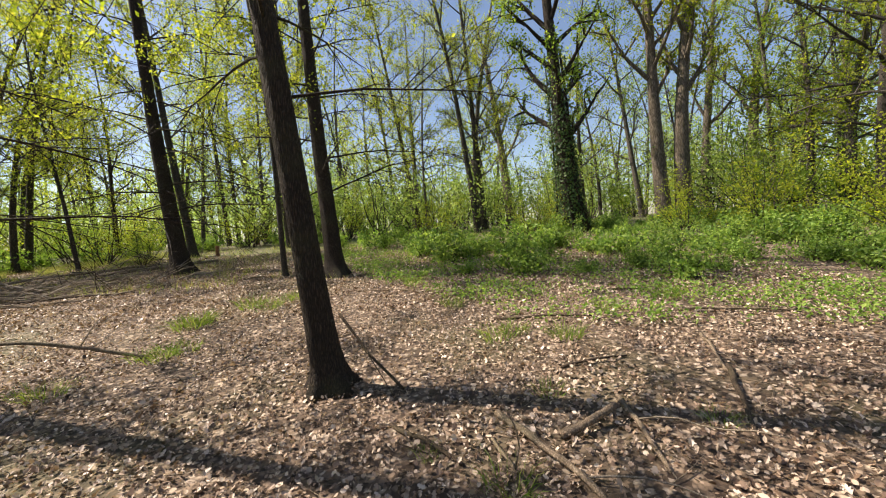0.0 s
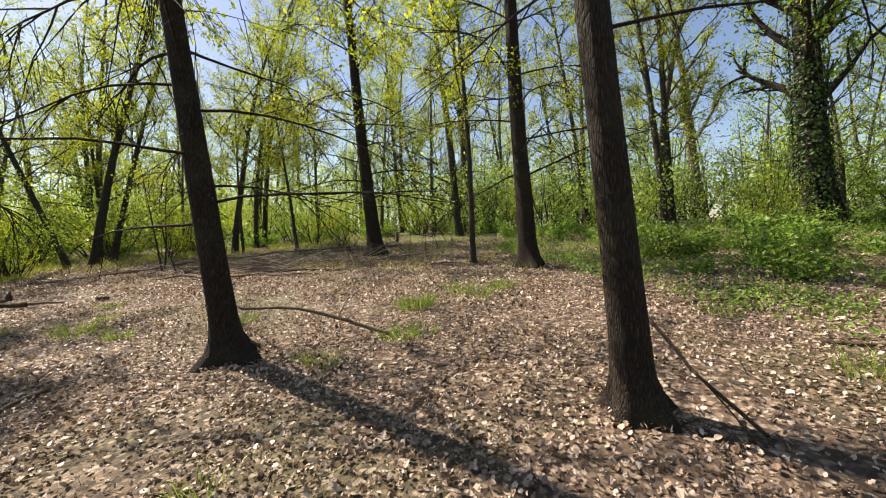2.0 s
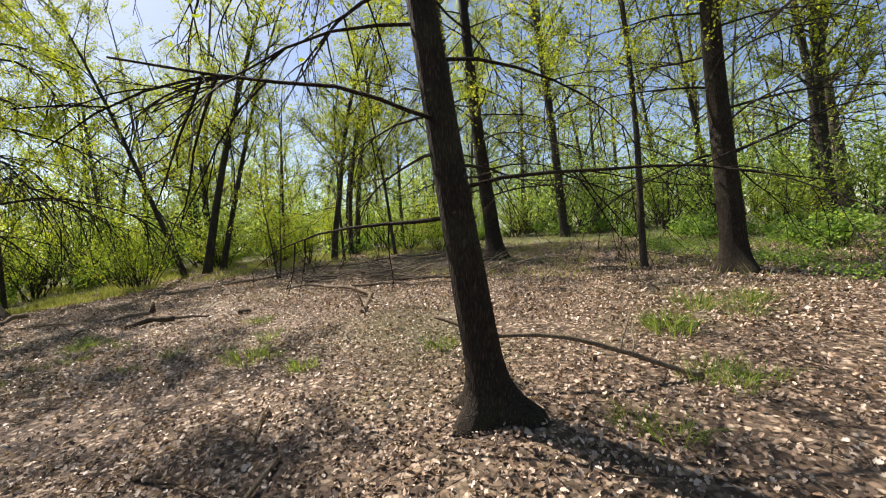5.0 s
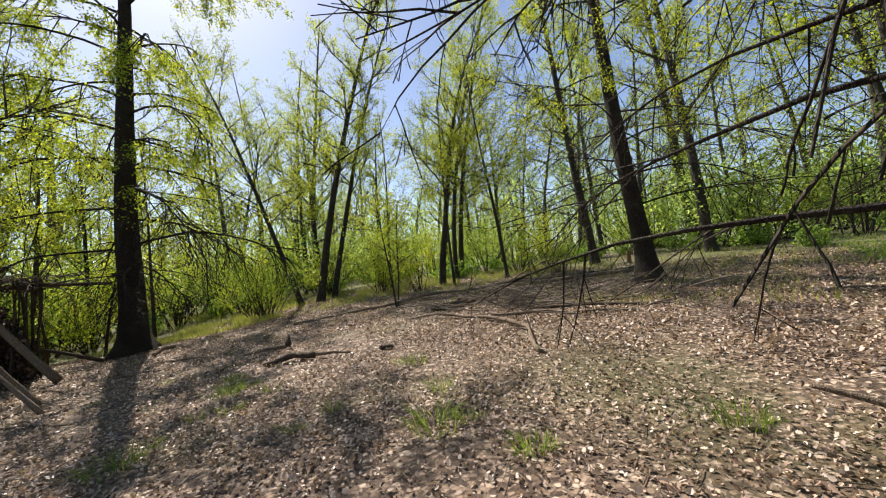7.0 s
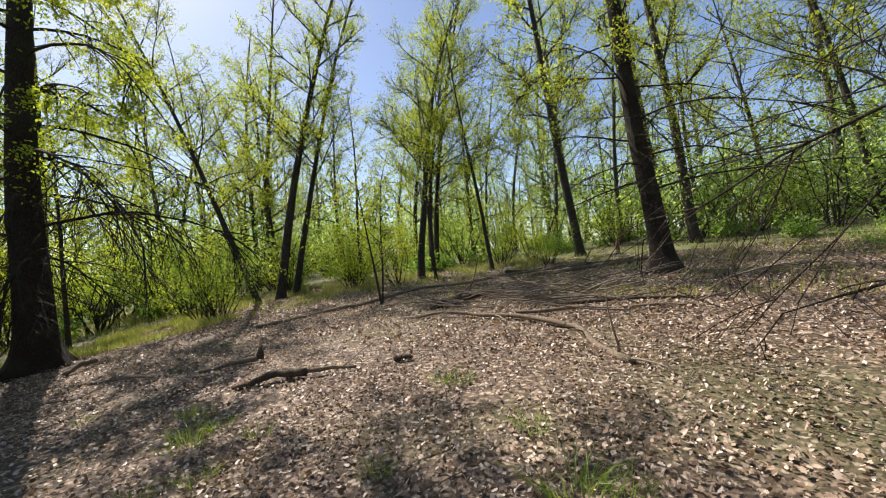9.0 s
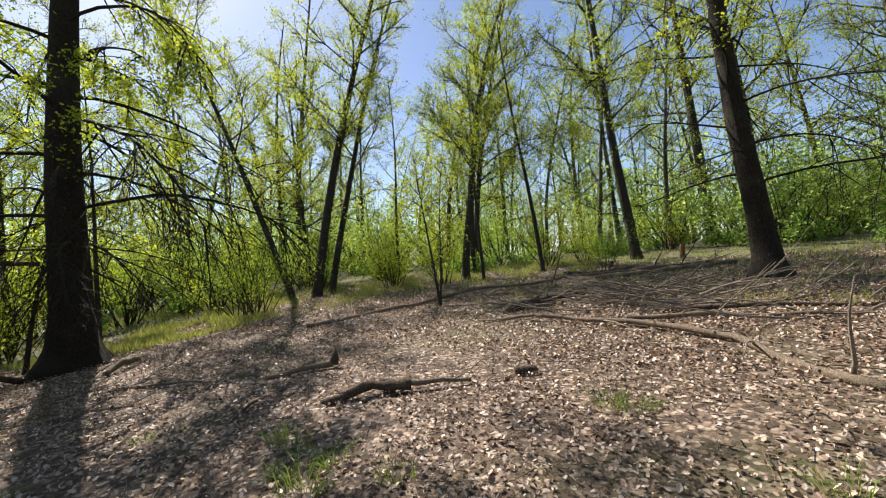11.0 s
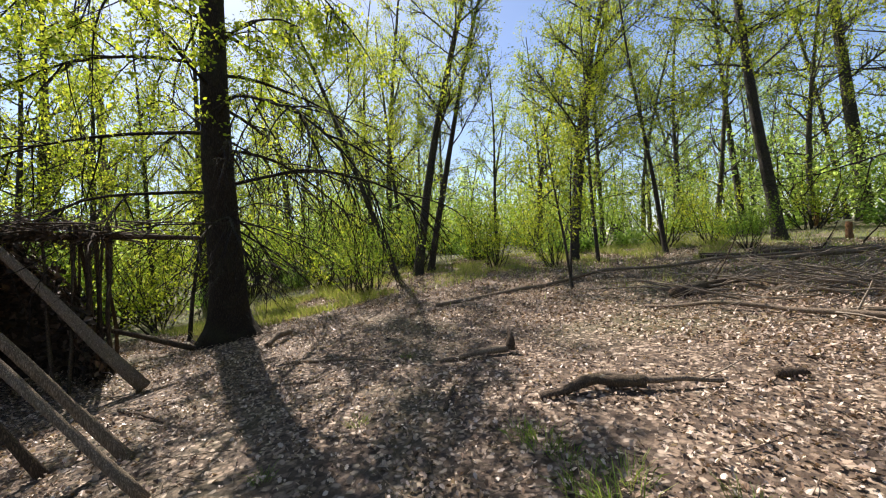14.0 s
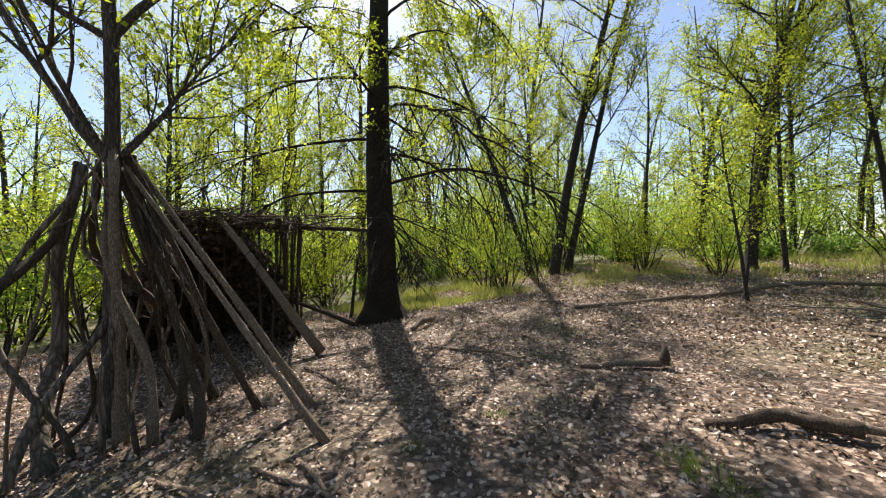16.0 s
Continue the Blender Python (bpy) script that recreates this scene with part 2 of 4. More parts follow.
def trunk_line(rng, height, lean, bend, segs):
    """The axis of a trunk from below the soil to its tip."""
    side = Vector((rng.uniform(-1, 1), rng.uniform(-1, 1), 0)) * 0.05
    pts = []
    for i in range(segs + 1):
        h = -0.35 + (height + 0.35) * i / segs
        u = max(h, 0) / height
        off = Vector((lean[0], lean[1], 0)) * (h if h < 0 else h) + Vector((bend[0], bend[1], 0)) * (u * u * height)
        off += side * math.sin(u * 7) * min(1.0, u * 5) * height * 0.12
        pts.append(Vector((off.x, off.y, h)))
    return pts


OAK = dict(levels=3, shoots=(2.8, 3.6, 4.5), sag=-0.075, wander=0.13, rise=-0.15, leaves=12, leaf=0.055, spread=0.2, leafed=0.8, bare=3.4, thick=0.05)
SLIM = dict(levels=2, shoots=(5.0, 6.5), sag=0.02, wander=0.17, rise=0.25, leaves=15, leaf=0.065, spread=0.32, leafed=0.6, bare=1.4, thick=0.11)
TALL = dict(levels=2, shoots=(1.6, 2.6), sag=0.01, wander=0.15, rise=0.2, leaves=22, leaf=0.13, spread=0.5, leafed=0.9, bare=3.0, thick=0.2)


def tree_meshes(seed, dia, height, lean, bend, spec, first, limbs, reach, mats, upward=0.25, roots=0.7, sides=14, ivy=0.0, split=False, extra=()):
    """The meshes of one tree: trunk, branches and crown, round the origin at its foot."""
    rng = random.Random(seed)
    segs = 22
    axis = trunk_line(rng, height, lean, bend, segs)
    r = dia / 2
    radii = []
    for p in axis:
        u = max(p.z, 0) / height
        radii.append(r * (1 - 0.88 * u ** 0.85) * (1 + roots * math.exp(-max(p.z, 0) / (dia * 0.55))) + 0.006)
    phase = rng.uniform(0, 6)
    lobes = rng.choice((4, 5, 6))
    # denser rings near the foot
    fine_axis, fine_r = [], []
    for i in range(len(axis) - 1):
        steps = 5 if axis[i].z < 1.0 else 2
        for k in range(steps):
            fine_axis.append(axis[i].lerp(axis[i + 1], k / steps))
            h = max(fine_axis[-1].z, 0)
            u = h / height
            fine_r.append(r * (1 - 0.88 * u ** 0.85) * (1 + roots * math.exp(-h / (dia * 0.5))) + 0.006)
    fine_axis.append(axis[-1])
    fine_r.append(radii[-1])

    def flare(i, w):
        h = max(fine_axis[i].z, 0)
        k = math.exp(-h / (dia * 0.7))
        bumps = 0.05 * noise.noise((math.cos(w) * 1.3, math.sin(w) * 1.3, h * 1.4 + seed))
        return 1 + 0.3 * roots * k * math.cos(lobes * w + phase + 0.5 * math.sin(w)) + bumps

    trunk = Soup()
    trunk.tube(fine_axis, fine_r, sides, flare)
    wood, leaves, own = Soup(), Soup(), []
    for k in range(limbs):
        if split and k:
            own.append(wood)
            wood = Soup()
        h = first + (height * 0.96 - first) * ((k + rng.random()) / limbs) ** 1.05
        f = (h + 0.35) / (height + 0.35) * segs
        i = min(int(f), segs - 1)
        at = axis[i].lerp(axis[i + 1], f - i)
        u = h / height
        w = k * 2.4 + rng.uniform(-0.5, 0.5)
        d = Vector((math.cos(w), math.sin(w), upward + 0.5 * u + rng.uniform(-0.15, 0.15)))
        length = reach * (1.0 - 0.62 * u) * rng.uniform(0.6, 1.15)
        grow(rng, wood, leaves, at, d, length, max(0.012, min(dia * spec["thick"] + 0.004, r * (1 - 0.85 * u) * 0.5)), 0, spec)
    for h, d, length, rad, *droop in extra:
        own.append(wood)
        wood = Soup()
        f = (h + 0.35) / (height + 0.35) * segs
        i = min(int(f), segs - 1)
        grow(rng, wood, leaves, axis[i].lerp(axis[i + 1], f - i), Vector(d), length, rad, 0, dict(spec, sag=droop[0] if droop else -0.02, rise=-0.5 if droop else spec["rise"], leafed=0.25 if droop else spec["leafed"], shoots=(3.4, 4.0, 4.5)))
    if split:
        own.append(wood)
        return trunk.mesh("trunk", mats[0]), leaves.mesh("crown", mats[1], False), *[w.mesh("branch", mats[0]) for w in own]
    if ivy:
        cover = Soup()
        for _ in range(4200):
            h = rng.uniform(0, ivy) * rng.uniform(0.4, 1)
            f = (h + 0.35) / (height + 0.35) * segs
            i = min(int(f), segs - 1)
            at = axis[i].lerp(axis[i + 1], f - i)
            w = rng.uniform(0, 6.283)
            out = Vector((math.cos(w), math.sin(w), 0))
            rr = r * (1 + 1.1 * math.exp(-h / 0.8)) * rng.uniform(0.95, 1.35)
            n = (out + rnd_dir(rng) * 0.5).normalized()
            d = n.cross(rnd_dir(rng)).normalized()
            s = rng.uniform(0.07, 0.14)
            cover.leaf(at + out * rr, d, n, s, s * 0.8)
        for _ in range(9):
            w = rng.uniform(0, 6.283)
            pts = []
            for j in range(14):
                h = j * ivy / 15 - 0.1
                rr = r * (1.12 - 0.02 * j + (0.9 * math.exp(-max(h, 0) / 0.9)))
                w += rng.uniform(-0.16, 0.16)
                f = (h + 0.35) / (height + 0.35) * segs
                i = min(int(f), segs - 1)
                pts.append(axis[i].lerp(axis[i + 1], f - i) + Vector((math.cos(w), math.sin(w), 0)) * rr)
            wood.tube(pts, taper(0.05, 0.02, len(pts)), 5)
        return trunk.mesh("trunk", mats[0]), wood.mesh("branchwork", mats[0]), leaves.mesh("crown", mats[1], False), cover.mesh("ivy", IVY, False)
    return trunk.mesh("trunk", mats[0]), wood.mesh("branchwork", mats[0]), leaves.mesh("crown", mats[1], False)


def tree(x, y, meshes, label, group="", turn=0.0, size=1.0, name="tree"):
    t = thing(name, x, y, label, "tree", group, turn, size)
    for me in meshes:
        if len(me.polygons):
            part(me.name.split(".")[0], me, t)
    return t


# ---- ground ----
def make_ground():
    s = Soup()
    xs = [-900, -300, -120, -80, -60, -50] + [-44 + 0.5 * i for i in range(149)] + [36, 45, 60, 90, 150, 400, 900]
    ys = [-900, -300, -100, -50, -30, -20, -14, -10] + [-8 + 0.5 * i for i in range(85)] + [38, 42, 50, 65, 90, 150, 400, 900]
    for y in ys:
        for x in xs:
            s.v.append(Vector((x, y, ground_z(x, y))))
    w = len(xs)
    for j in range(len(ys) - 1):
        for i in range(w - 1):
            s.f.append((j * w + i, j * w + i + 1, (j + 1) * w + i + 1, (j + 1) * w + i))
    tagged(new("ground", s.mesh("ground", GROUND)), "brown woodland floor covered in dead leaves and soil", "ground", kind="structure")


make_ground()

# ---- the dark-barked trees beside the walk ----
NEAR = [
    # x, y, diameter, height, lean, bend, first limb, limbs, reach, label
    (-1.14, 3.45, 0.27, 12.0, (-0.07, -0.03), (-0.01, 0), 2.5, 30, 2.6, "slim dark-barked leaning tree with dead drooping twigs"),
    (-5.12, 3.56, 0.29, 13.0, (-0.11, -0.045), (0.05, 0.02), 1.6, 34, 3.6, "dark leaning tree with flared roots and bare branches"),
    (-2.75, 9.55, 0.43, 15.0, (-0.03, -0.005), (0, 0), 1.9, 38, 4.0, "stout straight dark tree at the thicket's edge"),
    (-8.42, 12.2, 0.5, 16.0, (-0.06, -0.02), (0, 0), 1.9, 40, 4.3, "tall dark tree with drooping bare side branches"),
    (-18.85, 3.45, 0.66, 16.0, (0.008, 0.01), (0, 0), 2.0, 50, 5.2, "thick straight dark trunk beside the stick shelter"),
]
LOW_LIMBS = [(1.5, (-0.97, -0.1, 0.05), 1.9, 0.02, -0.05), (2.3, (-0.8, 0.4, 0.25), 1.7, 0.016, -0.13), (1.9, (0.2, 0.9, 0.1), 2.0, 0.016),
             (3.3, (-0.95, 0.2, 0.5), 2.2, 0.026, -0.16), (3.9, (-0.9, 0.02, 0.5), 2.5, 0.028, -0.15), (4.5, (-0.85, 0.4, 0.5), 2.4, 0.026, -0.16)]
for i, (x, y, dia, h, lean, bend, first, limbs, reach, label) in enumerate(NEAR):
    tree(x, y, tree_meshes(11 + i, dia, h, lean, bend, dict(OAK, leaves=18, leaf=0.062, sag=-0.12, rise=-0.35) if i == 4 else OAK, first, limbs, reach, (BARK_DARK, SPRING), 0.2, (0.8, 1.25, 0.8, 0.75, 0.8)[i], 22, split=True, extra=LOW_LIMBS if i == 1 else ()), label, "dark-barked trees")

# ---- slender and leaning trees round the clearing ----
SLENDER = [
    (-21.7, 9.75, 0.24, 9.5, (-0.20, -0.20), (-0.07, -0.06), "thin tree leaning far over the grass"),
    (-21.4, 10.5, 0.36, 13.0, (0.10, 0.14), (0.09, 0.11), "curved slender tree, one of a leaning pair"),
    (-21.55, 11.3, 0.26, 12.0, (0.11, 0.15), (0.09, 0.11), "thinner curved tree, one of a leaning pair"),
    (-16.9, 13.7, 0.3, 9.5, (0.04, 0.06), (0.16, 0.20), "slim forked tree curving upward from the brush"),
    (-14.72, 9.02, 0.06, 3.6, (-0.07, -0.08), (0, 0), "thin sapling with a mossy foot"),
    (-14.85, 9.2, 0.05, 3.2, (0.06, 0.05), (0, 0), "thin twin sapling with a mossy foot"),
    (-15.9, 13.3, 0.12, 6.0, (-0.03, 0.0), (0.03, 0.03), "thin grey sapling before the forked tree"),
    (-11.8, 18.0, 0.38, 14.0, (-0.065, -0.055), (-0.01, 0), "tall slender tree leaning over fallen logs"),
    (-17.8, 15.8, 0.26, 9.5, (0.02, 0.02), (0.18, 0.14), "thin curved tree in the brush"),
    (-4.25, 10.1, 0.14, 9.5, (-0.02, -0.01), (0, 0), "thin straight sapling in the leaf litter"),
    (-7.8, 19.6, 0.42, 15.0, (-0.06, -0.04), (0, 0), "slender straight tree on the rise"),
    (-9.3, 27.0, 0.6, 17.0, (-0.05, -0.03), (0, 0), "straight grey tree farther in the woods"),
    (-18.2, 16.7, 0.30, 10.5, (0.10, 0.0), (0.2, 0.0), "thin grey tree bending sideways"),
    (-26.0, 2.0, 0.22, 9.0, (0.005, 0.005), (0.03, 0.02), "thin tree behind the stick shelter"),
    (-19.76, 2.97, 0.075, 3.6, (0.10, 0.10), (0.05, 0.05), "spindly sapling leaning on the big trunk"),
    (-14.4, 15.0, 0.16, 7.5, (-0.1, -0.03), (0.02, 0), "thin sapling among fallen branches"),
    (-20.0, 13.5, 0.14, 6.5, (0.05, 0.02), (-0.05, 0), "thin sapling in the thicket"),
    (-25.0, 13.0, 0.22, 9.0, (-0.08, -0.05), (0.0, 0.05), "thin leafy tree in the thicket"),
    (-29.0, 5.5, 0.40, 13.0, (0.02, 0.0), (0.03, 0), "dark leafy tree behind the shelter"),
    (-30.5, 1.0, 0.55, 14.0, (-0.02, 0.0), (0, 0.03), "dark spreading tree behind the shelter"),
    (-27.5, -3.6, 0.30, 11.0, (-0.02, 0.02), (0, 0.03), "leafy tree behind the forked tree"),
    (-13.4, 24.0, 0.30, 13.0, (-0.06, 0), (0.03, 0), "slender tree in the far woods"),
    (-23.2, 0.6, 0.16, 9.0, (0.0, 0.03), (0.04, 0), "thin leafy tree crowding behind the shelter"),
    (-25.0, -1.4, 0.22, 11.0, (0.02, 0.0), (0.02, 0.04), "thin leafy tree crowding behind the shelter"),
    (-27.2, 3.6, 0.2, 10.0, (0.0, -0.03), (0.05, 0), "thin leafy tree crowding behind the shelter"),
    (-28.6, -5.8, 0.18, 9.0, (0.03, 0.0), (0.0, 0.05), "thin leafy tree crowding behind the shelter"),
    (-28.6, -1.8, 0.3, 12.0, (0.0, 0.02), (0.03, 0), "thin leafy tree crowding behind the shelter"),
    (-24.2, 5.0, 0.14, 8.0, (0.04, 0.0), (0.03, -0.04), "thin leafy tree beyond the big trunk"),
    (-27.0, -8.5, 0.2, 10.0, (0.0, 0.0), (0.04, 0.04), "thin leafy tree behind the forked tree"),
    (-1.5, 24.0, 0.32, 13.0, (-0.1, 0), (-0.05, 0), "slender tree in the far woods"),
    (1.9, 21.0, 0.36, 14.0, (-0.04, 0), (-0.16, 0), "tree with a long side limb arching over"),
    (2.6, 23.5, 0.40, 15.0, (-0.03, 0), (-0.02, 0), "dark upright tree in the thicket"),
]
for i, (x, y, dia, h, lean, bend, label) in enumerate(SLENDER):
    limbs = 14 if dia < 0.2 else 22
    h = h * (1.0 if dia < 0.1 or (x < -22.5 and y < 6.5) else 1.35)
    bend = (bend[0] * 0.75, bend[1] * 0.75)
    tree(x, y, tree_meshes(101 + i, dia, h, lean, bend, SLIM, h * 0.27, limbs, min(h * 0.3, 3.8), (BARK_SLIM, SPRING), 0.55, 0.35, 10, split=True), label, "slender trees")

# ---- the big pale trunks and the ivy-grown tree ----
tree(5.95, 17.6, tree_meshes(61, 0.85, 18.0, (-0.05, 0), (0, 0), TALL, 4.0, 24, 5.0, (BARK_DARK, DEEP), 0.8, 0.55, 18, ivy=9.5), "huge old tree wrapped in ivy and dead vines", "big trees")
BIG = [(11.0, 19.0, 0.75, 18.0, (-0.03, 0), (0, 0)), (11.75, 18.6, 0.82, 18.0, (0.02, 0), (0.06, 0)), (17.5, 25.5, 0.7, 17.0, (0.06, 0), (0.03, 0)),
       (20.5, 25.5, 0.85, 17.0, (0.02, 0), (0.14, 0)), (27.0, 25.5, 0.8, 17.0, (0.02, 0), (0, 0)), (6.0, 33.0, 0.9, 18.0, (-0.05, 0), (-0.06, 0)), (-42.0, 3.5, 0.9, 18.0, (0, 0), (0.02, 0))]
for i, (x, y, dia, h, lean, bend) in enumerate(BIG):
    tree(x, y, tree_meshes(71 + i, dia, h, lean, bend, TALL, 5.5, 14, 5.0, (BARK_BIG, SPRING), 0.95, 0.5, 16), "big tree with pale furrowed bark in the thicket", "big trees")


# ---- woods all round ----
def scatter_woods():
    rng = random.Random(5)
    kinds, thin = [], []
    for k in range(6):
        shape = (rng.uniform(0.2, 0.4), rng.uniform(15, 21), (rng.uniform(-0.12, 0.12), 0), (rng.uniform(-0.2, 0.2), rng.uniform(-0.1, 0.1)))
        mats = (BARK_GREY if k % 2 else BARK_SLIM, SPRING if k % 3 else DEEP)
        spec = dict(TALL, shoots=(2.2, 3.0), wander=0.24, leaves=11, leaf=0.1, spread=0.45, bare=0.6, thick=0.14)
        kinds.append(tree_meshes(200 + k, *shape, spec, 2.6, 20, 4.6, mats, 0.5, 0.35, 8))
        spec = dict(TALL, levels=1, shoots=(3.0,), wander=0.24, leaves=9, leaf=0.17, spread=0.6, bare=0.6, thick=0.14)
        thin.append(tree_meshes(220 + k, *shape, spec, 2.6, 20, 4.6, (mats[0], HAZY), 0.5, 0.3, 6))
    placed = 0
    while placed < 205:
        x, y = rng.uniform(-75, 50), rng.uniform(-30, 62)
        far = math.hypot(x + 8, y - 4)
        clear = (-24 < x < 13 and -12 < y < 20 + 0.1 * x)
        if clear or (x > -20 and y < 0 and y > -14):
            continue
        if far > 68 or (-31 < x < -18 and -9 < y < 10):
            continue
        tree(x, y, (thin if far > 34 else kinds)[rng.randrange(6)], "slender woodland tree in fresh spring leaf", "woodland trees", rng.uniform(0, 360), rng.uniform(0.75, 1.25))
        placed += 1


scatter_woods()


def bush_meshes(seed, radius, height, stems, leaf, count, mat, upright=1.2):
    """A clump of thin stems with small leaves."""
    rng = random.Random(seed)
    wood, leaves = Soup(), Soup()
    tips = []
    for _ in range(stems):
        a, q = rng.uniform(0, 6.283), radius * 0.25 * rng.random()
        start = Vector((math.cos(a) * q, math.sin(a) * q, -0.05))
        d = Vector((math.cos(a) * rng.uniform(0.1, 1), math.sin(a) * rng.uniform(0.1, 1), upright))
        ln = height * rng.uniform(0.6, 1.15)
        pts = branch_line(rng, start, d, ln, 7, 0.22, -0.02)
        wood.tube(pts, taper(0.006 + height * 0.006, 0.003, 8), 4, cap=False)
        tips += pts[2:]
        for _ in range(3):
            i = rng.randrange(2, 7)
            tw = branch_line(rng, pts[i], (pts[i] - pts[i - 1]).normalized() + rnd_dir(rng), ln * rng.uniform(0.2, 0.4), 4, 0.2, 0.0)
            wood.tube(tw, taper(0.005, 0.002, 5), 3, cap=False)
            tips += tw[1:] * 2
    for _ in range(count):
        at = rng.choice(tips) + rnd_dir(rng) * rng.uniform(0, radius * 0.28)
        if at.z < 0.04:
            at.z = 0.04 + rng.random() * 0.1
        s = leaf * rng.uniform(0.6, 1.4)
        n = (rnd_dir(rng) + Vector((0, 0, 0.7))).normalized()
        leaves.leaf(at, n.cross(rnd_dir(rng)).normalized(), n, s, s * 0.65)
    return wood.mesh("stemwork", BARK_SLIM), leaves.mesh("foliage", mat, False)


def bush(x, y, meshes, label, group, turn, size, name="bush"):
    b = thing(name, x, y, label, "bush", group, turn, size)
    part("stemwork", meshes[0], b)
    part("foliage", meshes[1], b)


def undergrowth():
    rng = random.Random(9)
    low = [bush_meshes(300 + k, 0.8, 0.6, 11, 0.07, 800, BUSHY, 0.9) for k in range(3)]
    tall = [bush_meshes(310 + k, 1.7, 2.9, 16, 0.08, 2200, SPRING if k else DEEP, 1.25) for k in range(3)]
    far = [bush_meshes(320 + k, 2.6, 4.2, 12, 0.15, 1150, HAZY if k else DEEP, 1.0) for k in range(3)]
    # the carpet of brambles round the big trees
    n = 0
    while n < 150:
        x, y = rng.uniform(-3.5, 16), rng.uniform(5.5, 20)
        front = 15.2 - 2.6 * (x + 2.0) if x < 1 else 8.2 - 0.55 * (x - 1)
        if y < max(front, 5.6) or (x < -1 and y < 12.5):
            continue
        bush(x, y, low[rng.randrange(3)], "low green bramble bush with small leaves", "undergrowth bushes", rng.uniform(0, 360), rng.uniform(0.45, 1.15) * (1.0 if y < 10 else 1.35), "low_bush")
        n += 1
    # green undergrowth under the trees round the clearing
    n = 0
    while n < 85:
        x, y = rng.uniform(-40, -2), rng.uniform(-4, 26)
        inside = y > 13.0 + 0.15 * (x + 20) if x > -22 else y > 4.5 or x < -26
        if not inside or (-15 < x < -5 and y < 20) or (-23 < x < -13 and y < 14):
            continue
        bush(x, y, low[rng.randrange(3)], "low leafy undergrowth beneath the trees", "undergrowth bushes", rng.uniform(0, 360), rng.uniform(0.8, 1.9), "low_bush")
        n += 1
    # shrubs at the clearing's edge
    for x, y, s in ((-21.3, 7.75, 0.95), (-20.1, 7.5, 0.8), (-24.3, 8.4, 1.1), (-22.1, 14.9, 1.0), (-19.2, 12.2, 0.8), (-26.5, 6.3, 1.2), (-25.5, 10.0, 1.2),
                    (-16.9, 12.2, 0.7), (-14.9, 16.8, 0.9), (-23.2, 12.0, 1.1), (-27.5, 9.0, 1.3), (-13.6, 17.5, 0.7), (-17.9, 18.5, 1.1), (-20.8, 17.4, 1.1),
                    (-11.0, 22.0, 0.9), (-5.6, 22.5, 1.0), (-24.5, 3.2, 0.9), (-26.3, 0.0, 1.1), (-23.0, -1.0, 1.0), (-21.5, -3.5, 1.1), (-28.0, 3.0, 1.2), (-12.4, 15.6, 0.55), (12.5, 10.0, 1.0), (14.5, 12.0, 1.2), (10.5, 12.5, 0.9), (13.0, 15.0, 1.2), (16.0, 9.0, 1.1), (9.0, 14.5, 0.8), (3.6, 15.5, 0.6), (-0.5, 17.0, 0.8), (-24.6, -3.2, 1.3), (-26.4, -5.2, 1.5), (-28.3, -2.6, 1.6), (-30.0, 0.8, 1.7), (-29.4, -7.4, 1.7), (-25.6, -7.6, 1.4),
                    (-31.5, -4.6, 1.8), (-27.4, 1.4, 1.4), (-30.6, 4.6, 1.6), (-32.5, 2.6, 1.8), (-33.0, 7.2, 1.7), (-29.2, 7.4, 1.4), (-22.6, -5.6, 1.2), (-33.5, -1.6, 1.9)):
        bush(x, y, tall[rng.randrange(3)], "upright leafy shrub with many thin stems", "edge shrubs", rng.uniform(0, 360), s, "shrub")
    n = 0
    while n < 190:
        x, y = rng.uniform(-55, 38), rng.uniform(-20, 42)
        if -26 < x < 14 and -14 < y < (20.5 if -14 < x < -6 else 17.5 if x < 2 else 21):
            continue
        if x > -20 and y < 5:
            continue
        bush(x, y, far[rng.randrange(3)], "tall leafy thicket bush in the woods", "thicket bushes", rng.uniform(0, 360), rng.uniform(0.7, 1.25), "thicket_bush")
        n += 1


undergrowth()


def far_woods():
    """The closing belt of woods beyond what can be told apart."""
    rng = random.Random(77)
    leaves, wood = Soup(), Soup()
    for k in range(420):
        a = rng.uniform(-0.5, 3.9)
        q = rng.uniform(50, 85)
        x, y = -8 + q * math.cos(a), 4 + q * math.sin(a)
        z = ground_z(x, y)
        h = rng.uniform(7, 15)
        pts = branch_line(rng, Vector((x, y, z - 0.2)), Vector((rng.uniform(-0.1, 0.1), rng.uniform(-0.1, 0.1), 1)), h, 6, 0.06, 0)
        wood.tube(pts, taper(rng.uniform(0.12, 0.3), 0.04, 7), 5, cap=False)
        for _ in range(150):
            hh = rng.random() ** 1.3
            at = Vector((x, y, z + 0.2 + hh * h)) + rnd_dir(rng) * rng.uniform(0, 2.6)
            n = rnd_dir(rng)
            s = rng.uniform(0.25, 0.6)
            leaves.leaf(at, n.cross(rnd_dir(rng)).normalized(), n, s, s * 0.7)
    t = tagged(new("distant_woods"), "hazy light green belt of distant woodland", "woods", kind="stuff")
    part("trunks", wood.mesh("trunks", BARK_GREY), t)
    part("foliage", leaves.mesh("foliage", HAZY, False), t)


far_woods()


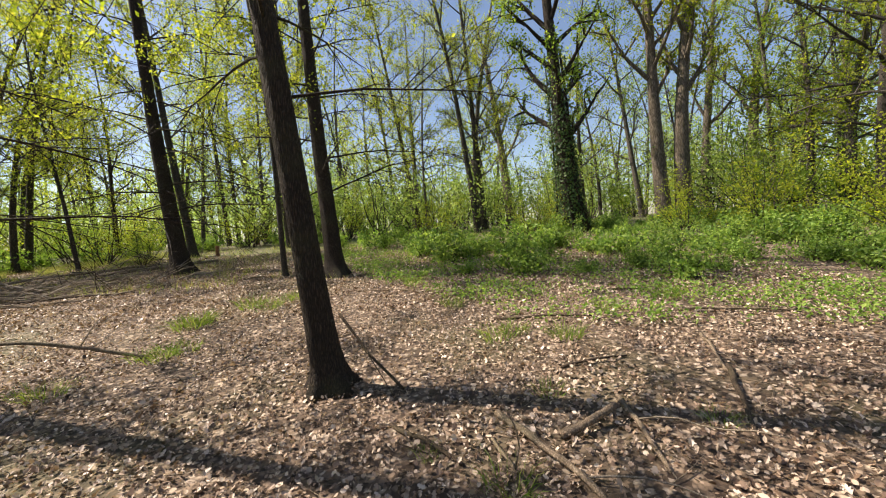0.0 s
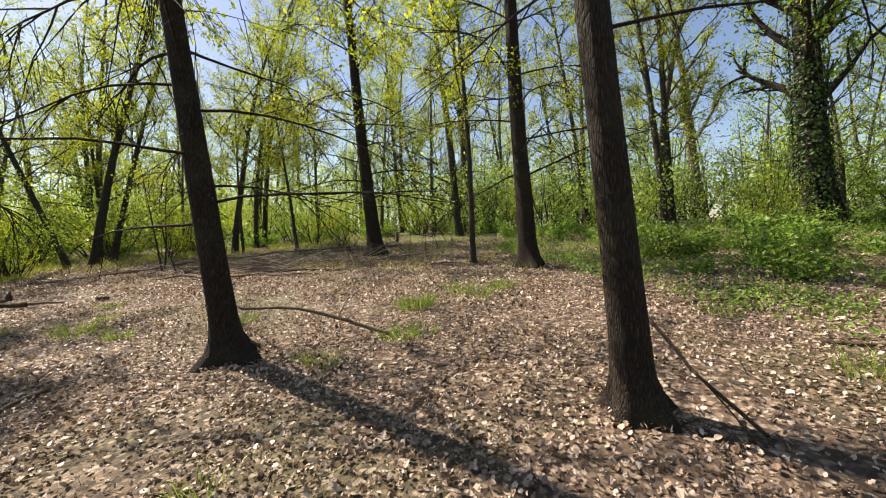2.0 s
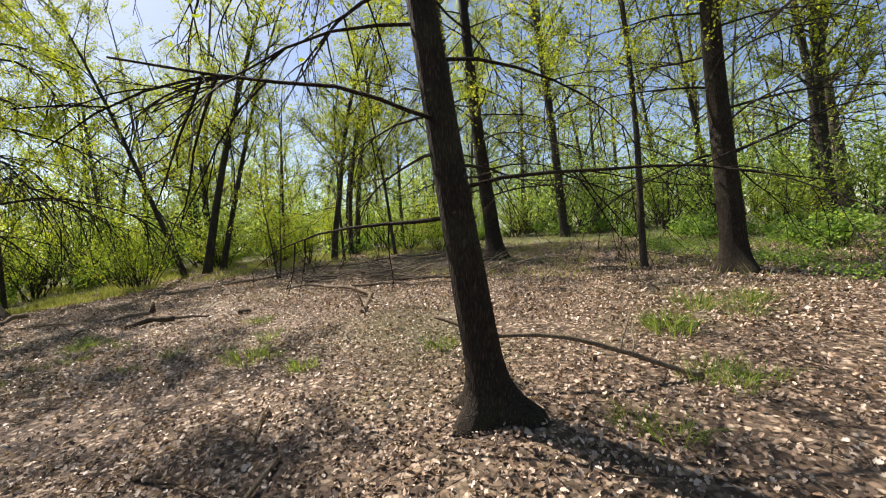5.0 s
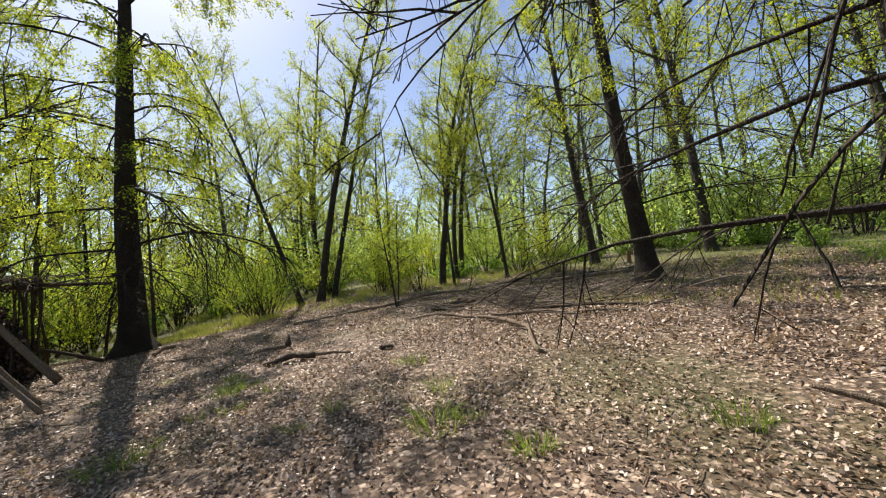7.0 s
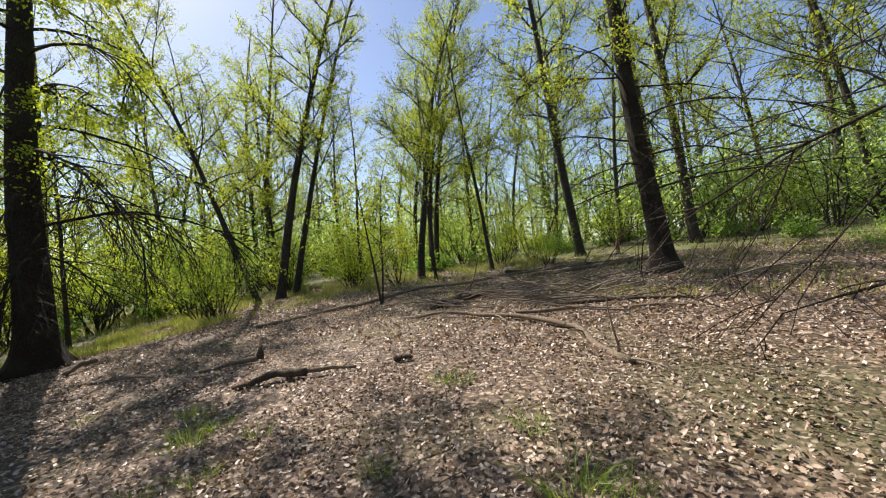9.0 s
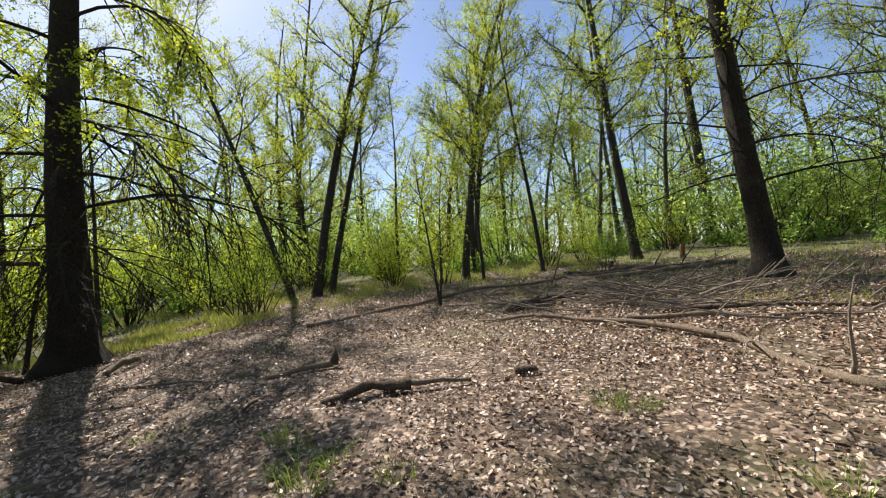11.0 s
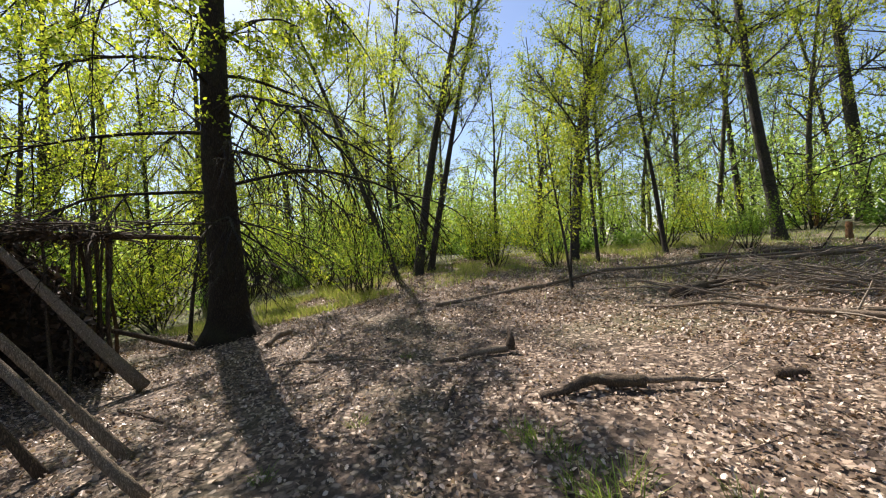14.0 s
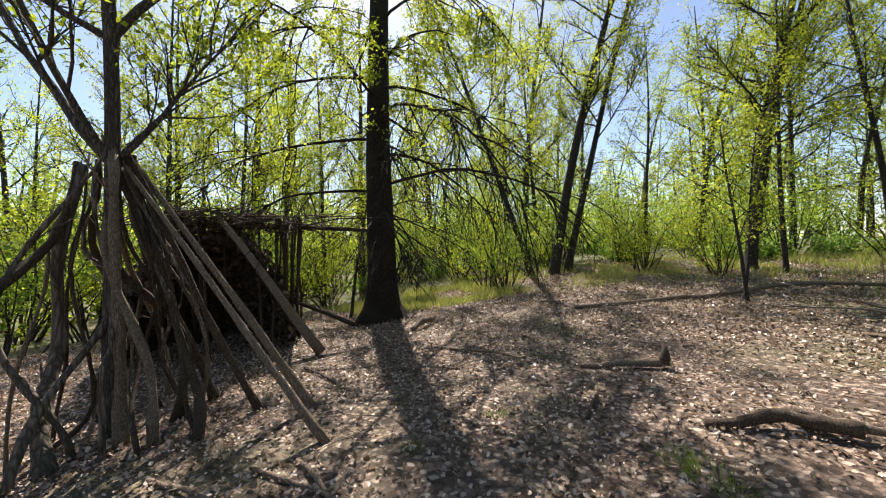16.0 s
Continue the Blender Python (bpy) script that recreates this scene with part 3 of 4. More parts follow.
# ---- forked tree with the stick tepee ----
def stick_line(rng, a, b, segs=7, crook=0.03):
    pts = []
    ln = (b - a).length
    w = rng.uniform(0, 6)
    s1, s2 = rnd_dir(rng), rnd_dir(rng)
    for i in range(segs + 1):
        u = i / segs
        pts.append(a.lerp(b, u) + s1 * (crook * ln * math.sin(3.1416 * u) * math.sin(2.3 * u + w)) + s2 * (crook * 0.35 * ln * math.sin(9 * u + w) * u * (1 - u) * 2))
    return pts


def on_ground(x, y, up=0.0):
    return Vector((x, y, ground_z(x, y) + up))


def tepee():
    rng = random.Random(31)
    cx, cy = -15.5, -0.2
    gz = ground_z(cx, cy)
    wood, leaves, trunk = Soup(), Soup(), Soup()
    t = thing("forked_tree", cx, cy, "forked tree with rising limbs inside the stick tepee", "tree")
    axis = branch_line(rng, Vector((0, 0, -0.3)), Vector((0, 0.0, 1)), 9.0, 16, 0.035, 0.0)
    trunk.tube(axis, taper(0.08, 0.025, len(axis)), 12)
    spec = dict(SLIM, bare=3.2)
    for h, d, ln, r in ((3.95, (0.25, 0.75, 0.7), 2.6, 0.06), (3.9, (0.0, -0.9, 0.35), 2.2, 0.05), (2.8, (0.1, -0.55, 0.9), 3.2, 0.06), (2.7, (0.3, -0.4, 1.0), 3.0, 0.05),
                        (2.75, (0.1, 0.5, 0.55), 1.6, 0.045), (2.6, (0.2, 0.65, 0.8), 1.9, 0.04), (5.2, (-0.4, 0.6, 0.8), 2.5, 0.04), (6.0, (0.5, -0.4, 0.8), 2.4, 0.035), (4.6, (-0.7, -0.3, 0.7), 2.6, 0.04), (7.0, (0.2, 0.6, 0.8), 2.0, 0.03)):
        i = min(int((h + 0.3) / 9.0 * 16), 15)
        grow(rng, wood, leaves, axis[i], Vector(d), ln, r * 0.7, 0, spec)
    part("trunk", trunk.mesh("trunk", BARK_GREY), t)
    part("branchwork", wood.mesh("branchwork", BARK_GREY), t)
    part("crown", leaves.mesh("crown", SPRING, False), t)

    tp = thing("stick_tepee", cx, cy, "tepee shelter of grey branches leaning on a tree", "shelter")
    origin = Vector((cx, cy, gz))
    top = Vector((cx, cy, gz + 2.65))
    # foot x, y, radius, crook, how far up the stick reaches
    sticks = [(-14.08, 1.55, 0.034, 0.03, 1.02), (-14.9, 1.55, 0.042, 0.03, 0.98), (-15.2, 1.07, 0.04, 0.02, 1.0),
              (-14.83, 0.56, 0.05, 0.09, 0.97), (-15.14, -0.04, 0.06, 0.07, 1.0), (-14.94, -0.46, 0.07, 0.09, 0.95),
              (-16.08, -0.47, 0.05, 0.11, 0.98), (-15.5, 0.3, 0.05, 0.09, 1.0), (-15.0, 0.22, 0.045, 0.12, 0.9),
              (-14.75, -0.62, 0.035, 0.09, 0.92), (-15.0, -0.85, 0.05, 0.1, 0.96), (-15.9, 0.6, 0.045, 0.08, 1.0), (-16.3, 0.1, 0.04, 0.1, 1.0)]
    for k in range(13):
        a = k * 6.283 / 13 + rng.uniform(-0.15, 0.15)
        q = rng.uniform(0.4, 0.85)
        sticks.append((cx + math.cos(a) * q, cy + 0.1 + math.sin(a) * q, rng.choice((0.018, 0.024, 0.03, 0.038)), rng.uniform(0.06, 0.15), rng.uniform(0.72, 1.1)))
    # shorter poles lodged between the long ones on the open side
    for k in range(9):
        sticks.append((-15.25 + rng.uniform(-0.2, 0.3), 0.45 + 0.1 * k, rng.uniform(0.016, 0.03), 0.05, rng.uniform(0.85, 1.08)))
    for k, (x, y, r, crook, reach) in enumerate(sticks):
        foot = on_ground(x, y, -0.04)
        lodged = k > 25
        if lodged:
            foot = foot + (top - foot) * rng.uniform(0.35, 0.6)
        lean = top - foot
        far_end = foot + lean * reach + Vector((rng.uniform(-0.1, 0.1), rng.uniform(-0.1, 0.1), 0)) + Vector((x - cx, y - cy, 0)).normalized() * 0.1
        pts = [p - origin for p in stick_line(rng, foot, far_end, 14, crook * (1.0 if k < 3 else 1.9))]
        # knobbly, with a thicker butt
        n = len(pts)
        knot = rng.uniform(0, 6)
        radii = [q * (1 + 0.16 * math.sin(i * 1.7 + knot) + rng.uniform(-0.1, 0.1)) * (1.3 if i == 0 and r > 0.04 else 1.0) for i, q in enumerate(taper(r, r * 0.55, n))]
        s = Soup()
        s.tube(pts, radii, 9)
        for _ in range(rng.choice((0, 1, 1, 2)) if k > 2 else 0):
            i = rng.randrange(4, 12)
            tw = branch_line(rng, pts[i], (pts[i] - pts[i - 1]).normalized() + rnd_dir(rng) * 0.8, rng.uniform(0.12, 0.4), 5, 0.2, 0)
            s.tube(tw, taper(radii[i] * 0.35, 0.005, len(tw)), 5)
        part("stick", s.mesh("stick", DEAD if k in (0, 1) or k % 4 == 0 else BARK_BIG if k % 4 == 1 else DEAD_DARK), tp)


tepee()


def debris_shelter():
    """A lean-to: a ridge pole from the big trunk, sticks against it and a dark cover of leaves and bark."""
    rng = random.Random(41)
    ox, oy = -18.5, 1.2
    origin = Vector((ox, oy, ground_z(ox, oy)))
    sh = thing("debris_shelter", ox, oy, "lean-to of branches heaped with dark leaves and brush", "shelter")
    a, b = Vector((-18.42, 3.0, 2.18)), Vector((-18.1, -0.6, 2.30))
    s = Soup()
    pts = stick_line(rng, a, b, 10, 0.012)
    s.tube([p - origin for p in pts], taper(0.035, 0.06, 11), 8)
    part("ridge_pole", s.mesh("ridge_pole", DEAD_DARK), sh)
    s = Soup()
    pts = stick_line(rng, on_ground(-16.85, 1.89, 0.05), Vector((-18.1, 0.5, 2.35)), 8, 0.015)
    s.tube([p - origin for p in pts], taper(0.08, 0.045, 9), 10)
    part("prop_log", s.mesh("prop_log", DEAD), sh, "thick pale mossy log")
    s = Soup()
    s.tube([p - origin for p in stick_line(rng, on_ground(-18.5, 2.78, 0.03), Vector((-19.6, 0.9, 1.1)), 8, 0.02)], taper(0.05, 0.03, 9), 7)
    part("stick", s.mesh("stick", DEAD_DARK), sh)
    for k in range(22):
        u = rng.uniform(0.33, 1.0)
        p = a.lerp(b, u)
        front = k in (12, 17, 20)
        fx = p.x + (rng.uniform(0.35, 0.6) if front else -rng.uniform(1.0, 1.9))
        foot = on_ground(fx, p.y + rng.uniform(-0.3, 0.3), -0.02)
        if k < 7:
            foot = on_ground(p.x - 0.25 + rng.uniform(-0.2, 0.2), a.lerp(b, 0.36 + 0.02 * k).y, -0.02)
            p = a.lerp(b, 0.34 + 0.02 * k)
        s = Soup()
        pts = stick_line(rng, foot, p + (p - foot) * 0.08, 7, 0.03)
        r = rng.uniform(0.016, 0.04)
        s.tube([q - origin for q in pts], taper(r, r * 0.6, 8), 6)
        part("stick", s.mesh("stick", DEAD_DARK), sh)
    cover = Soup()
    # a dome of packed leaves, open towards the clearing
    cy, cx, wide, deep, tall = 0.3, -18.3, 1.25, 1.5, 2.0

    def dome(w, e, swell=0.0):
        """A place on the shell: w round from one side of the mouth to the other, e up from the ground."""
        lump = 1 + swell + 0.09 * noise.noise((w * 2.2, e * 3.0, 4.0)) + 0.05 * noise.noise((w * 6, e * 7, 9.0))
        x, y = cx - deep * math.sin(w) * math.cos(e) * lump, cy + wide * math.cos(w) * math.cos(e) * lump
        return Vector((x, y, ground_z(x, y) - 0.05 + tall * math.sin(e) * lump))

    k0, grid = 0, 16
    for i in range(grid + 1):
        for j in range(grid + 1):
            cover.v.append(dome(-0.15 + 3.44 * i / grid, 1.5708 * j / grid) - origin)
    for i in range(grid):
        for j in range(grid):
            q = k0 + i * (grid + 1) + j
            cover.f.append((q, q + 1, q + grid + 2, q + grid + 1))
    for _ in range(6500):
        w, e = rng.uniform(-0.35, 3.5), math.asin(rng.random())
        at = dome(w, e, rng.uniform(-0.08, 0.08))
        n = (at - Vector((cx, cy, at.z - 0.4))).normalized() + rnd_dir(rng) * 0.7
        q = rng.uniform(0.07, 0.17)
        cover.leaf(at - origin, n.cross(rnd_dir(rng)).normalized(), n.normalized(), q, q * 0.65)
    # ragged leaves along the ridge
    for _ in range(900):
        at_u = rng.uniform(0.34, 1.0)
        at = a.lerp(b, at_u) + Vector((rng.gauss(0, 0.1), 0, rng.uniform(-0.1, 0.1) + 0.09 * noise.noise((at_u * 8, 0, 1))))
        n = (rnd_dir(rng) + Vector((0, 0, 1))).normalized()
        q = rng.uniform(0.05, 0.12)
        cover.leaf(at - origin, n.cross(rnd_dir(rng)).normalized(), n, q, q * 0.6)
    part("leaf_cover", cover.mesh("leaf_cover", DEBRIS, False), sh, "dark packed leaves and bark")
    for _ in range(170):
        at = a.lerp(b, rng.uniform(0.25, 1.0)) + Vector((rng.gauss(0, 0.15), 0, rng.uniform(0, 0.2)))
        d = Vector((rng.gauss(0, 0.6), rng.gauss(0, 1), rng.gauss(0, 0.22)))
        tw = branch_line(rng, at, d, rng.uniform(0.4, 1.1), 5, 0.15, -0.01)
        brush = Soup()
        brush.tube([p - origin for p in tw], taper(rng.uniform(0.006, 0.018), 0.003, 6), 4)
        part("twig", brush.mesh("twig", DEAD_DARK), sh)


debris_shelter()


# ---- fallen wood ----
def fallen(name, ends, r0, r1, mat, label, category, seed, crook=0.02, twigs=0, lift=0.0, group="fallen wood"):
    """A log or stick through a few places on the ground (x, y, height above it)."""
    rng = random.Random(seed)
    x0, y0, _ = ends[0]
    origin = on_ground(x0, y0)
    pts = []
    for (x, y, h), (x2, y2, h2) in zip(ends, ends[1:]):
        p, q = on_ground(x, y, h), on_ground(x2, y2, h2)
        pts += stick_line(rng, p, q, 6, crook)[:-1]
    pts.append(q)
    n = len(pts)
    rad = [r * rng.uniform(0.88, 1.14) for r in taper(r0, r1, n)]
    local = [p + Vector((0, 0, rad[i] * 0.8)) - origin for i, p in enumerate(pts)]
    s = Soup()
    s.tube(local, rad, 9 if r0 > 0.03 else 6)
    ob = tagged(new(name, s.mesh(name, mat)), label, category, group)
    ob.location = origin
    if twigs:
        for _ in range(twigs):
            tw = Soup()
            i = rng.randrange(n // 3, n - 1)
            line = branch_line(rng, local[i], (local[i + 1] - local[i]).normalized() + rnd_dir(rng) * 0.9 + Vector((0, 0, 0.35)), rng.uniform(0.35, 1.1), 6, 0.18, -0.03)
            tw.tube(line, taper(max(rad[i] * 0.35, 0.006), 0.003, 7), 4)
            part("twig", tw.mesh("twig", PALE if mat is DEAD else mat), ob)
    return ob


fallen("fallen_branch", [(-16.55, 6.65, 0), (-15.6, 8.6, 0.02), (-14.6, 10.4, 0.12), (-12.6, 11.7, 0.2), (-10.36, 12.75, 0.25)], 0.05, 0.026, DEAD, "long thin fallen branch lying across the clearing", "branch", 1, 0.035, 14)
fallen("fallen_branch", [(-12.85, 7.6, 0.0), (-11.4, 7.75, 0.04), (-10.2, 7.6, 0.03), (-9.25, 7.1, 0.02), (-8.4, 5.85, 0)], 0.03, 0.05, DEAD, "pale crooked fallen branch on dead leaves", "branch", 2, 0.045, 9)
fallen("fallen_branch", [(-10.5, 7.9, 0.05), (-9.4, 8.15, 0.05), (-7.85, 8.45, 0.0)], 0.035, 0.025, DEAD, "brown fallen branch beside the brush", "branch", 3, 0.04, 8)
fallen("fallen_log", [(-12.63, 8.31, 0), (-12.2, 9.2, 0.05), (-11.6, 9.9, 0.1)], 0.09, 0.05, DEAD_DARK, "dark rotting fallen log near the brush pile", "log", 4, 0.03, 4)
fallen("fallen_log", [(-13.2, 13.5, 0), (-11.5, 14.1, 0), (-9.4, 14.9, 0)], 0.09, 0.06, DEAD_DARK, "long mossy fallen log beyond the clearing", "log", 5, 0.04, 8)
fallen("fallen_log", [(-12.0, 12.4, 0.0), (-10.2, 13.6, 0.05), (-8.9, 15.0, 0)], 0.07, 0.05, DEAD, "grey fallen log under the tall tree", "log", 6, 0.045, 10)
fallen("fallen_branch", [(-10.1, 8.5, 0.0), (-8.9, 8.85, 0.05), (-7.4, 9.2, 0)], 0.035, 0.025, DEAD_DARK, "thin dark fallen branch in the leaf litter", "branch", 7, 0.03, 3)
fallen("fallen_log", [(-12.62, 4.05, 0), (-12.3, 4.45, 0.06), (-11.95, 4.62, 0.03)], 0.04, 0.055, DEAD_DARK, "short dark rotten log in the shade", "log", 8, 0.04, 0)
fallen("fallen_branch", [(-12.3, 4.55, 0.07), (-11.9, 4.68, 0.05), (-11.48, 5.02, 0.03)], 0.04, 0.018, DEAD, "crooked pale branch lying on a dark log", "branch", 9, 0.04, 1)
fallen("fallen_log", [(-14.13, 4.34, 0), (-13.85, 4.65, 0.02), (-13.58, 4.95, 0.02)], 0.025, 0.045, DEAD, "short curved log with an upturned end", "log", 10, 0.04, 0)
fallen("stump_knob", [(-13.56, 4.97, 0), (-13.55, 4.98, 0.16), (-13.62, 5.03, 0.27)], 0.06, 0.015, DEAD_DARK, "small pointed broken stub standing up", "stump", 11, 0.03, 0)
fallen("wood_chunk", [(-11.17, 5.4, 0), (-11.02, 5.5, 0.02), (-10.98, 5.53, 0)], 0.045, 0.03, DEAD_DARK, "dark chunk of rotten wood on leaves", "wood", 12, 0.05, 0)
fallen("fallen_branch", [(-17.2, 3.5, 0.0), (-17.35, 3.75, 0.1), (-17.5, 4.0, 0.05)], 0.045, 0.05, DEAD, "short curved branch piece by the trunk", "branch", 13, 0.05, 0)
STICKS = [(-13.22, 3.49, -13.55, 3.99, 0.02), (-15.44, 2.52, -14.98, 3.24, 0.016), (-15.82, 3.43, -14.78, 3.99, 0.022), (-0.5, 2.77, 0.01, 2.28, 0.02), (0.3, 2.82, 0.74, 1.9, 0.028),
          (1.27, 2.95, 1.18, 2.1, 0.022), (2.43, 3.34, 1.84, 2.3, 0.024), (2.75, 4.18, 2.36, 3.24, 0.018), (0.2, 2.6, 0.35, 1.95, 0.016),
          (1.0, 3.5, 1.7, 3.7, 0.016), (-6.2, 2.5, -5.9, 1.9, 0.02), (-6.9, 2.9, -6.35, 2.35, 0.014), (-7.0, 2.0, -6.2, 2.1, 0.016), (-13.9, 1.3, -13.1, 1.5, 0.022),
          (-14.0, 1.0, -12.9, 1.75, 0.018), (-16.3, 1.6, -15.4, 1.85, 0.018), (-14.3, 0.3, -13.6, 0.9, 0.02), (-9.0, 6.6, -8.0, 6.2, 0.014), (0.6, 5.2, 1.9, 5.0, 0.02), (3.0, 5.0, 4.3, 4.7, 0.022),
          (-0.2, 6.6, 1.0, 7.0, 0.025), (2.3, 6.4, 3.6, 6.0, 0.02), (-1.6, 7.5, -0.3, 7.2, 0.022), (-5.6, 9.8, -4.6, 10.3, 0.025)]
for i, (x, y, x2, y2, r) in enumerate(STICKS):
    fallen("stick", [(x, y, 0.0), ((x + x2) / 2, (y + y2) / 2, 0.03), (x2, y2, 0.0)], r, r * 0.6, DEAD if i % 3 else DEAD_DARK, "dry grey stick lying on the leaf litter", "stick", 40 + i, 0.04, i % 3, group="loose sticks")
fallen("stick", [(0.68, 2.48, 0.0), (0.9, 2.55, 0.05), (1.13, 2.68, 0.09)], 0.03, 0.024, DEAD, "pale barkless stick end raised off the ground", "stick", 90, 0.03, 0, group="loose sticks")
# a fallen limb resting on the leaning tree, and long thin ones by the slim tree
fallen("fallen_branch", [(-5.85, 4.0, 0.55), (-5.35, 3.95, 0.42), (-4.7, 4.15, 0.38), (-4.2, 4.4, 0.2), (-3.7, 4.6, 0.0)], 0.02, 0.024, DEAD, "thin dead limb propped against the trunk", "branch", 91, 0.03, 3)
fallen("fallen_branch", [(-1.05, 3.62, 0.62), (-0.8, 3.5, 0.3), (-0.45, 3.3, 0.0)], 0.014, 0.012, DEAD_DARK, "thin dead limb propped against the slim tree", "branch", 92, 0.02, 1)
for x, y, h, r in ((-10.25, 17.3, 0.45, 0.07), (-10.9, 22.5, 0.5, 0.09)):
    fallen("tree_stump", [(x, y, -0.05), (x, y, h * 0.6), (x + 0.02, y, h)], r * 1.2, r, CUT_WOOD, "short broken stump with orange split wood", "stump", int(x * 7) % 97, 0.01, 0)


def brush_pile():
    rng = random.Random(55)
    ox, oy = -9.6, 9.5
    o = on_ground(ox, oy)
    pile = thing("brush_pile", ox, oy, "loose heap of dry grey branches and twigs", "brush pile")
    for _ in range(95):
        x, y = ox - 0.4 + rng.gauss(0, 1.3), oy + rng.gauss(0, 0.7)
        w = rng.uniform(-0.5, 0.5) + (3.14 if rng.random() < 0.5 else 0) + 0.5
        ln = rng.uniform(0.8, 2.2)
        a = on_ground(x, y, rng.uniform(0.0, 0.12))
        pts = branch_line(rng, a, Vector((math.cos(w), math.sin(w), rng.uniform(0.1, 0.45))), ln, 7, 0.14, -0.03)
        pts = [Vector((p.x, p.y, max(p.z, ground_z(p.x, p.y) + 0.01))) - o for p in pts]
        s = Soup()
        r = rng.uniform(0.009, 0.024)
        s.tube(pts, taper(r, 0.004, 8), 5)
        for _ in range(3):
            i = rng.randrange(2, 7)
            tw = branch_line(rng, pts[i], (pts[i + 1] - pts[i]).normalized() + rnd_dir(rng) * 0.7, rng.uniform(0.2, 0.6), 4, 0.15, -0.02)
            s.tube(tw, taper(r * 0.5, 0.002, 5), 3, cap=False)
        part("branch", s.mesh("branch", PALE), pile)


brush_pile()


# ---- grass ----
def tuft_mesh(seed, blades, height, radius, mat):
    rng = random.Random(seed)
    s = Soup()
    for _ in range(blades):
        a, q = rng.uniform(0, 6.283), radius * rng.random() ** 0.7
        p = Vector((math.cos(a) * q, math.sin(a) * q, -0.02))
        lean = Vector((math.cos(a) * rng.uniform(0.05, 1.1), math.sin(a) * rng.uniform(0.05, 1.1), 1)).normalized()
        h, w = height * rng.uniform(0.5, 1.2), rng.uniform(0.002, 0.0045)
        side = lean.cross(rnd_dir(rng)).normalized() * w
        mid = p + lean * h * 0.6
        tip = p + lean * h + Vector((lean.x, lean.y, -0.35)) * h * 0.45
        k = len(s.v)
        s.v += [p - side, p + side, mid + side * 0.8, mid - side * 0.8, tip]
        s.f += [(k, k + 1, k + 2, k + 3), (k + 3, k + 2, k + 4)]
    return s.mesh("grass_tuft", mat, False)


def grass():
    rng = random.Random(66)
    kinds = [tuft_mesh(400 + k, 60, 0.24, 0.17, GRASS) for k in range(4)]
    spots = [(-11.83, 3.18, 1.2), (-11.14, 3.5, 0.9), (-9.98, 5.05, 1.2), (-13.72, 2.93, 0.8), (-14.61, 4.23, 0.8), (-12.1, 3.44, 0.8), (-12.45, 3.5, 0.9), (-13.6, 2.1, 0.7),
             (-8.48, 3.82, 1.5), (-8.2, 3.95, 1.1), (-6.24, 4.68, 1.4), (-11.08, 2.57, 1.0), (-10.65, 1.95, 1.3), (-7.42, 3.7, 1.2), (-3.84, 5.84, 1.5), (-2.96, 7.39, 1.6), (-4.15, 3.7, 1.3),
             (-9.7, 3.5, 1.0), (-12.27, 3.5, 0.9), (-3.32, 4.73, 1.2), (-3.96, 5.95, 1.5), (-3.73, 4.57, 1.2), (-3.5, 4.6, 1.0), (0.25, 2.05, 1.1), (1.78, 2.57, 0.9), (0.54, 4.43, 1.5), (0.75, 3.06, 0.8),
             (1.29, 4.29, 1.3), (-3.61, 7.07, 1.7), (-3.1, 6.6, 1.4), (-3.49, 1.99, 1.1), (-8.9, 4.4, 1.0), (-9.6, 3.0, 0.9), (-0.2, 2.4, 0.7), (2.2, 5.2, 1.4), (3.2, 5.6, 1.3), (0.1, 6.0, 1.4), (-0.8, 8.2, 1.6), (-10.9, 2.9, 0.9), (-11.7, 3.45, 1.0)]
    for x, y, s in spots:
        for k in range(2 if s > 1.1 else 1):
            px, py = x + rng.gauss(0, 0.14) * k, y + rng.gauss(0, 0.14) * k
            ob = tagged(new("grass_tuft", kinds[rng.randrange(4)]), "tuft of bright green grass in dead leaves", "grass", "grass tufts")
            ob.matrix_world = pose(px, py, ground_z(px, py), 0, 0, rng.uniform(0, 360)) @ Matrix.Scale(s * rng.uniform(0.6, 0.85), 4)
    # thin grass along the edge of the woods
    s = Soup()
    for _ in range(60000):
        u = rng.random()
        if u < 0.6:
            x = rng.uniform(-30, -13)
            y = 9.3 + 0.42 * (x + 22) + rng.gauss(2.2, 2.4) + (2.0 if x > -18 else 0)
        elif u < 0.8:
            x, y = rng.uniform(-24, -19), rng.uniform(3.0, 8.0)
        else:
            x, y = rng.uniform(-14, 5), rng.uniform(9, 20)
        if noise.noise((x * 0.9, y * 0.9, 5)) < -0.05:
            continue
        p = on_ground(x, y, -0.01)
        h = rng.uniform(0.08, 0.26)
        d = Vector((rng.gauss(0, 0.35), rng.gauss(0, 0.35), 1))
        w = rnd_dir(rng).cross(d).normalized() * 0.01
        k = len(s.v)
        s.v += [p - w, p + w, p + d * h]
        s.f.append((k, k + 1, k + 2))
    tagged(new("edge_grass", s.mesh("edge_grass", STRAW, False)), "thin yellow-green grass at the edge of the woods", "grass", kind="stuff")


grass()


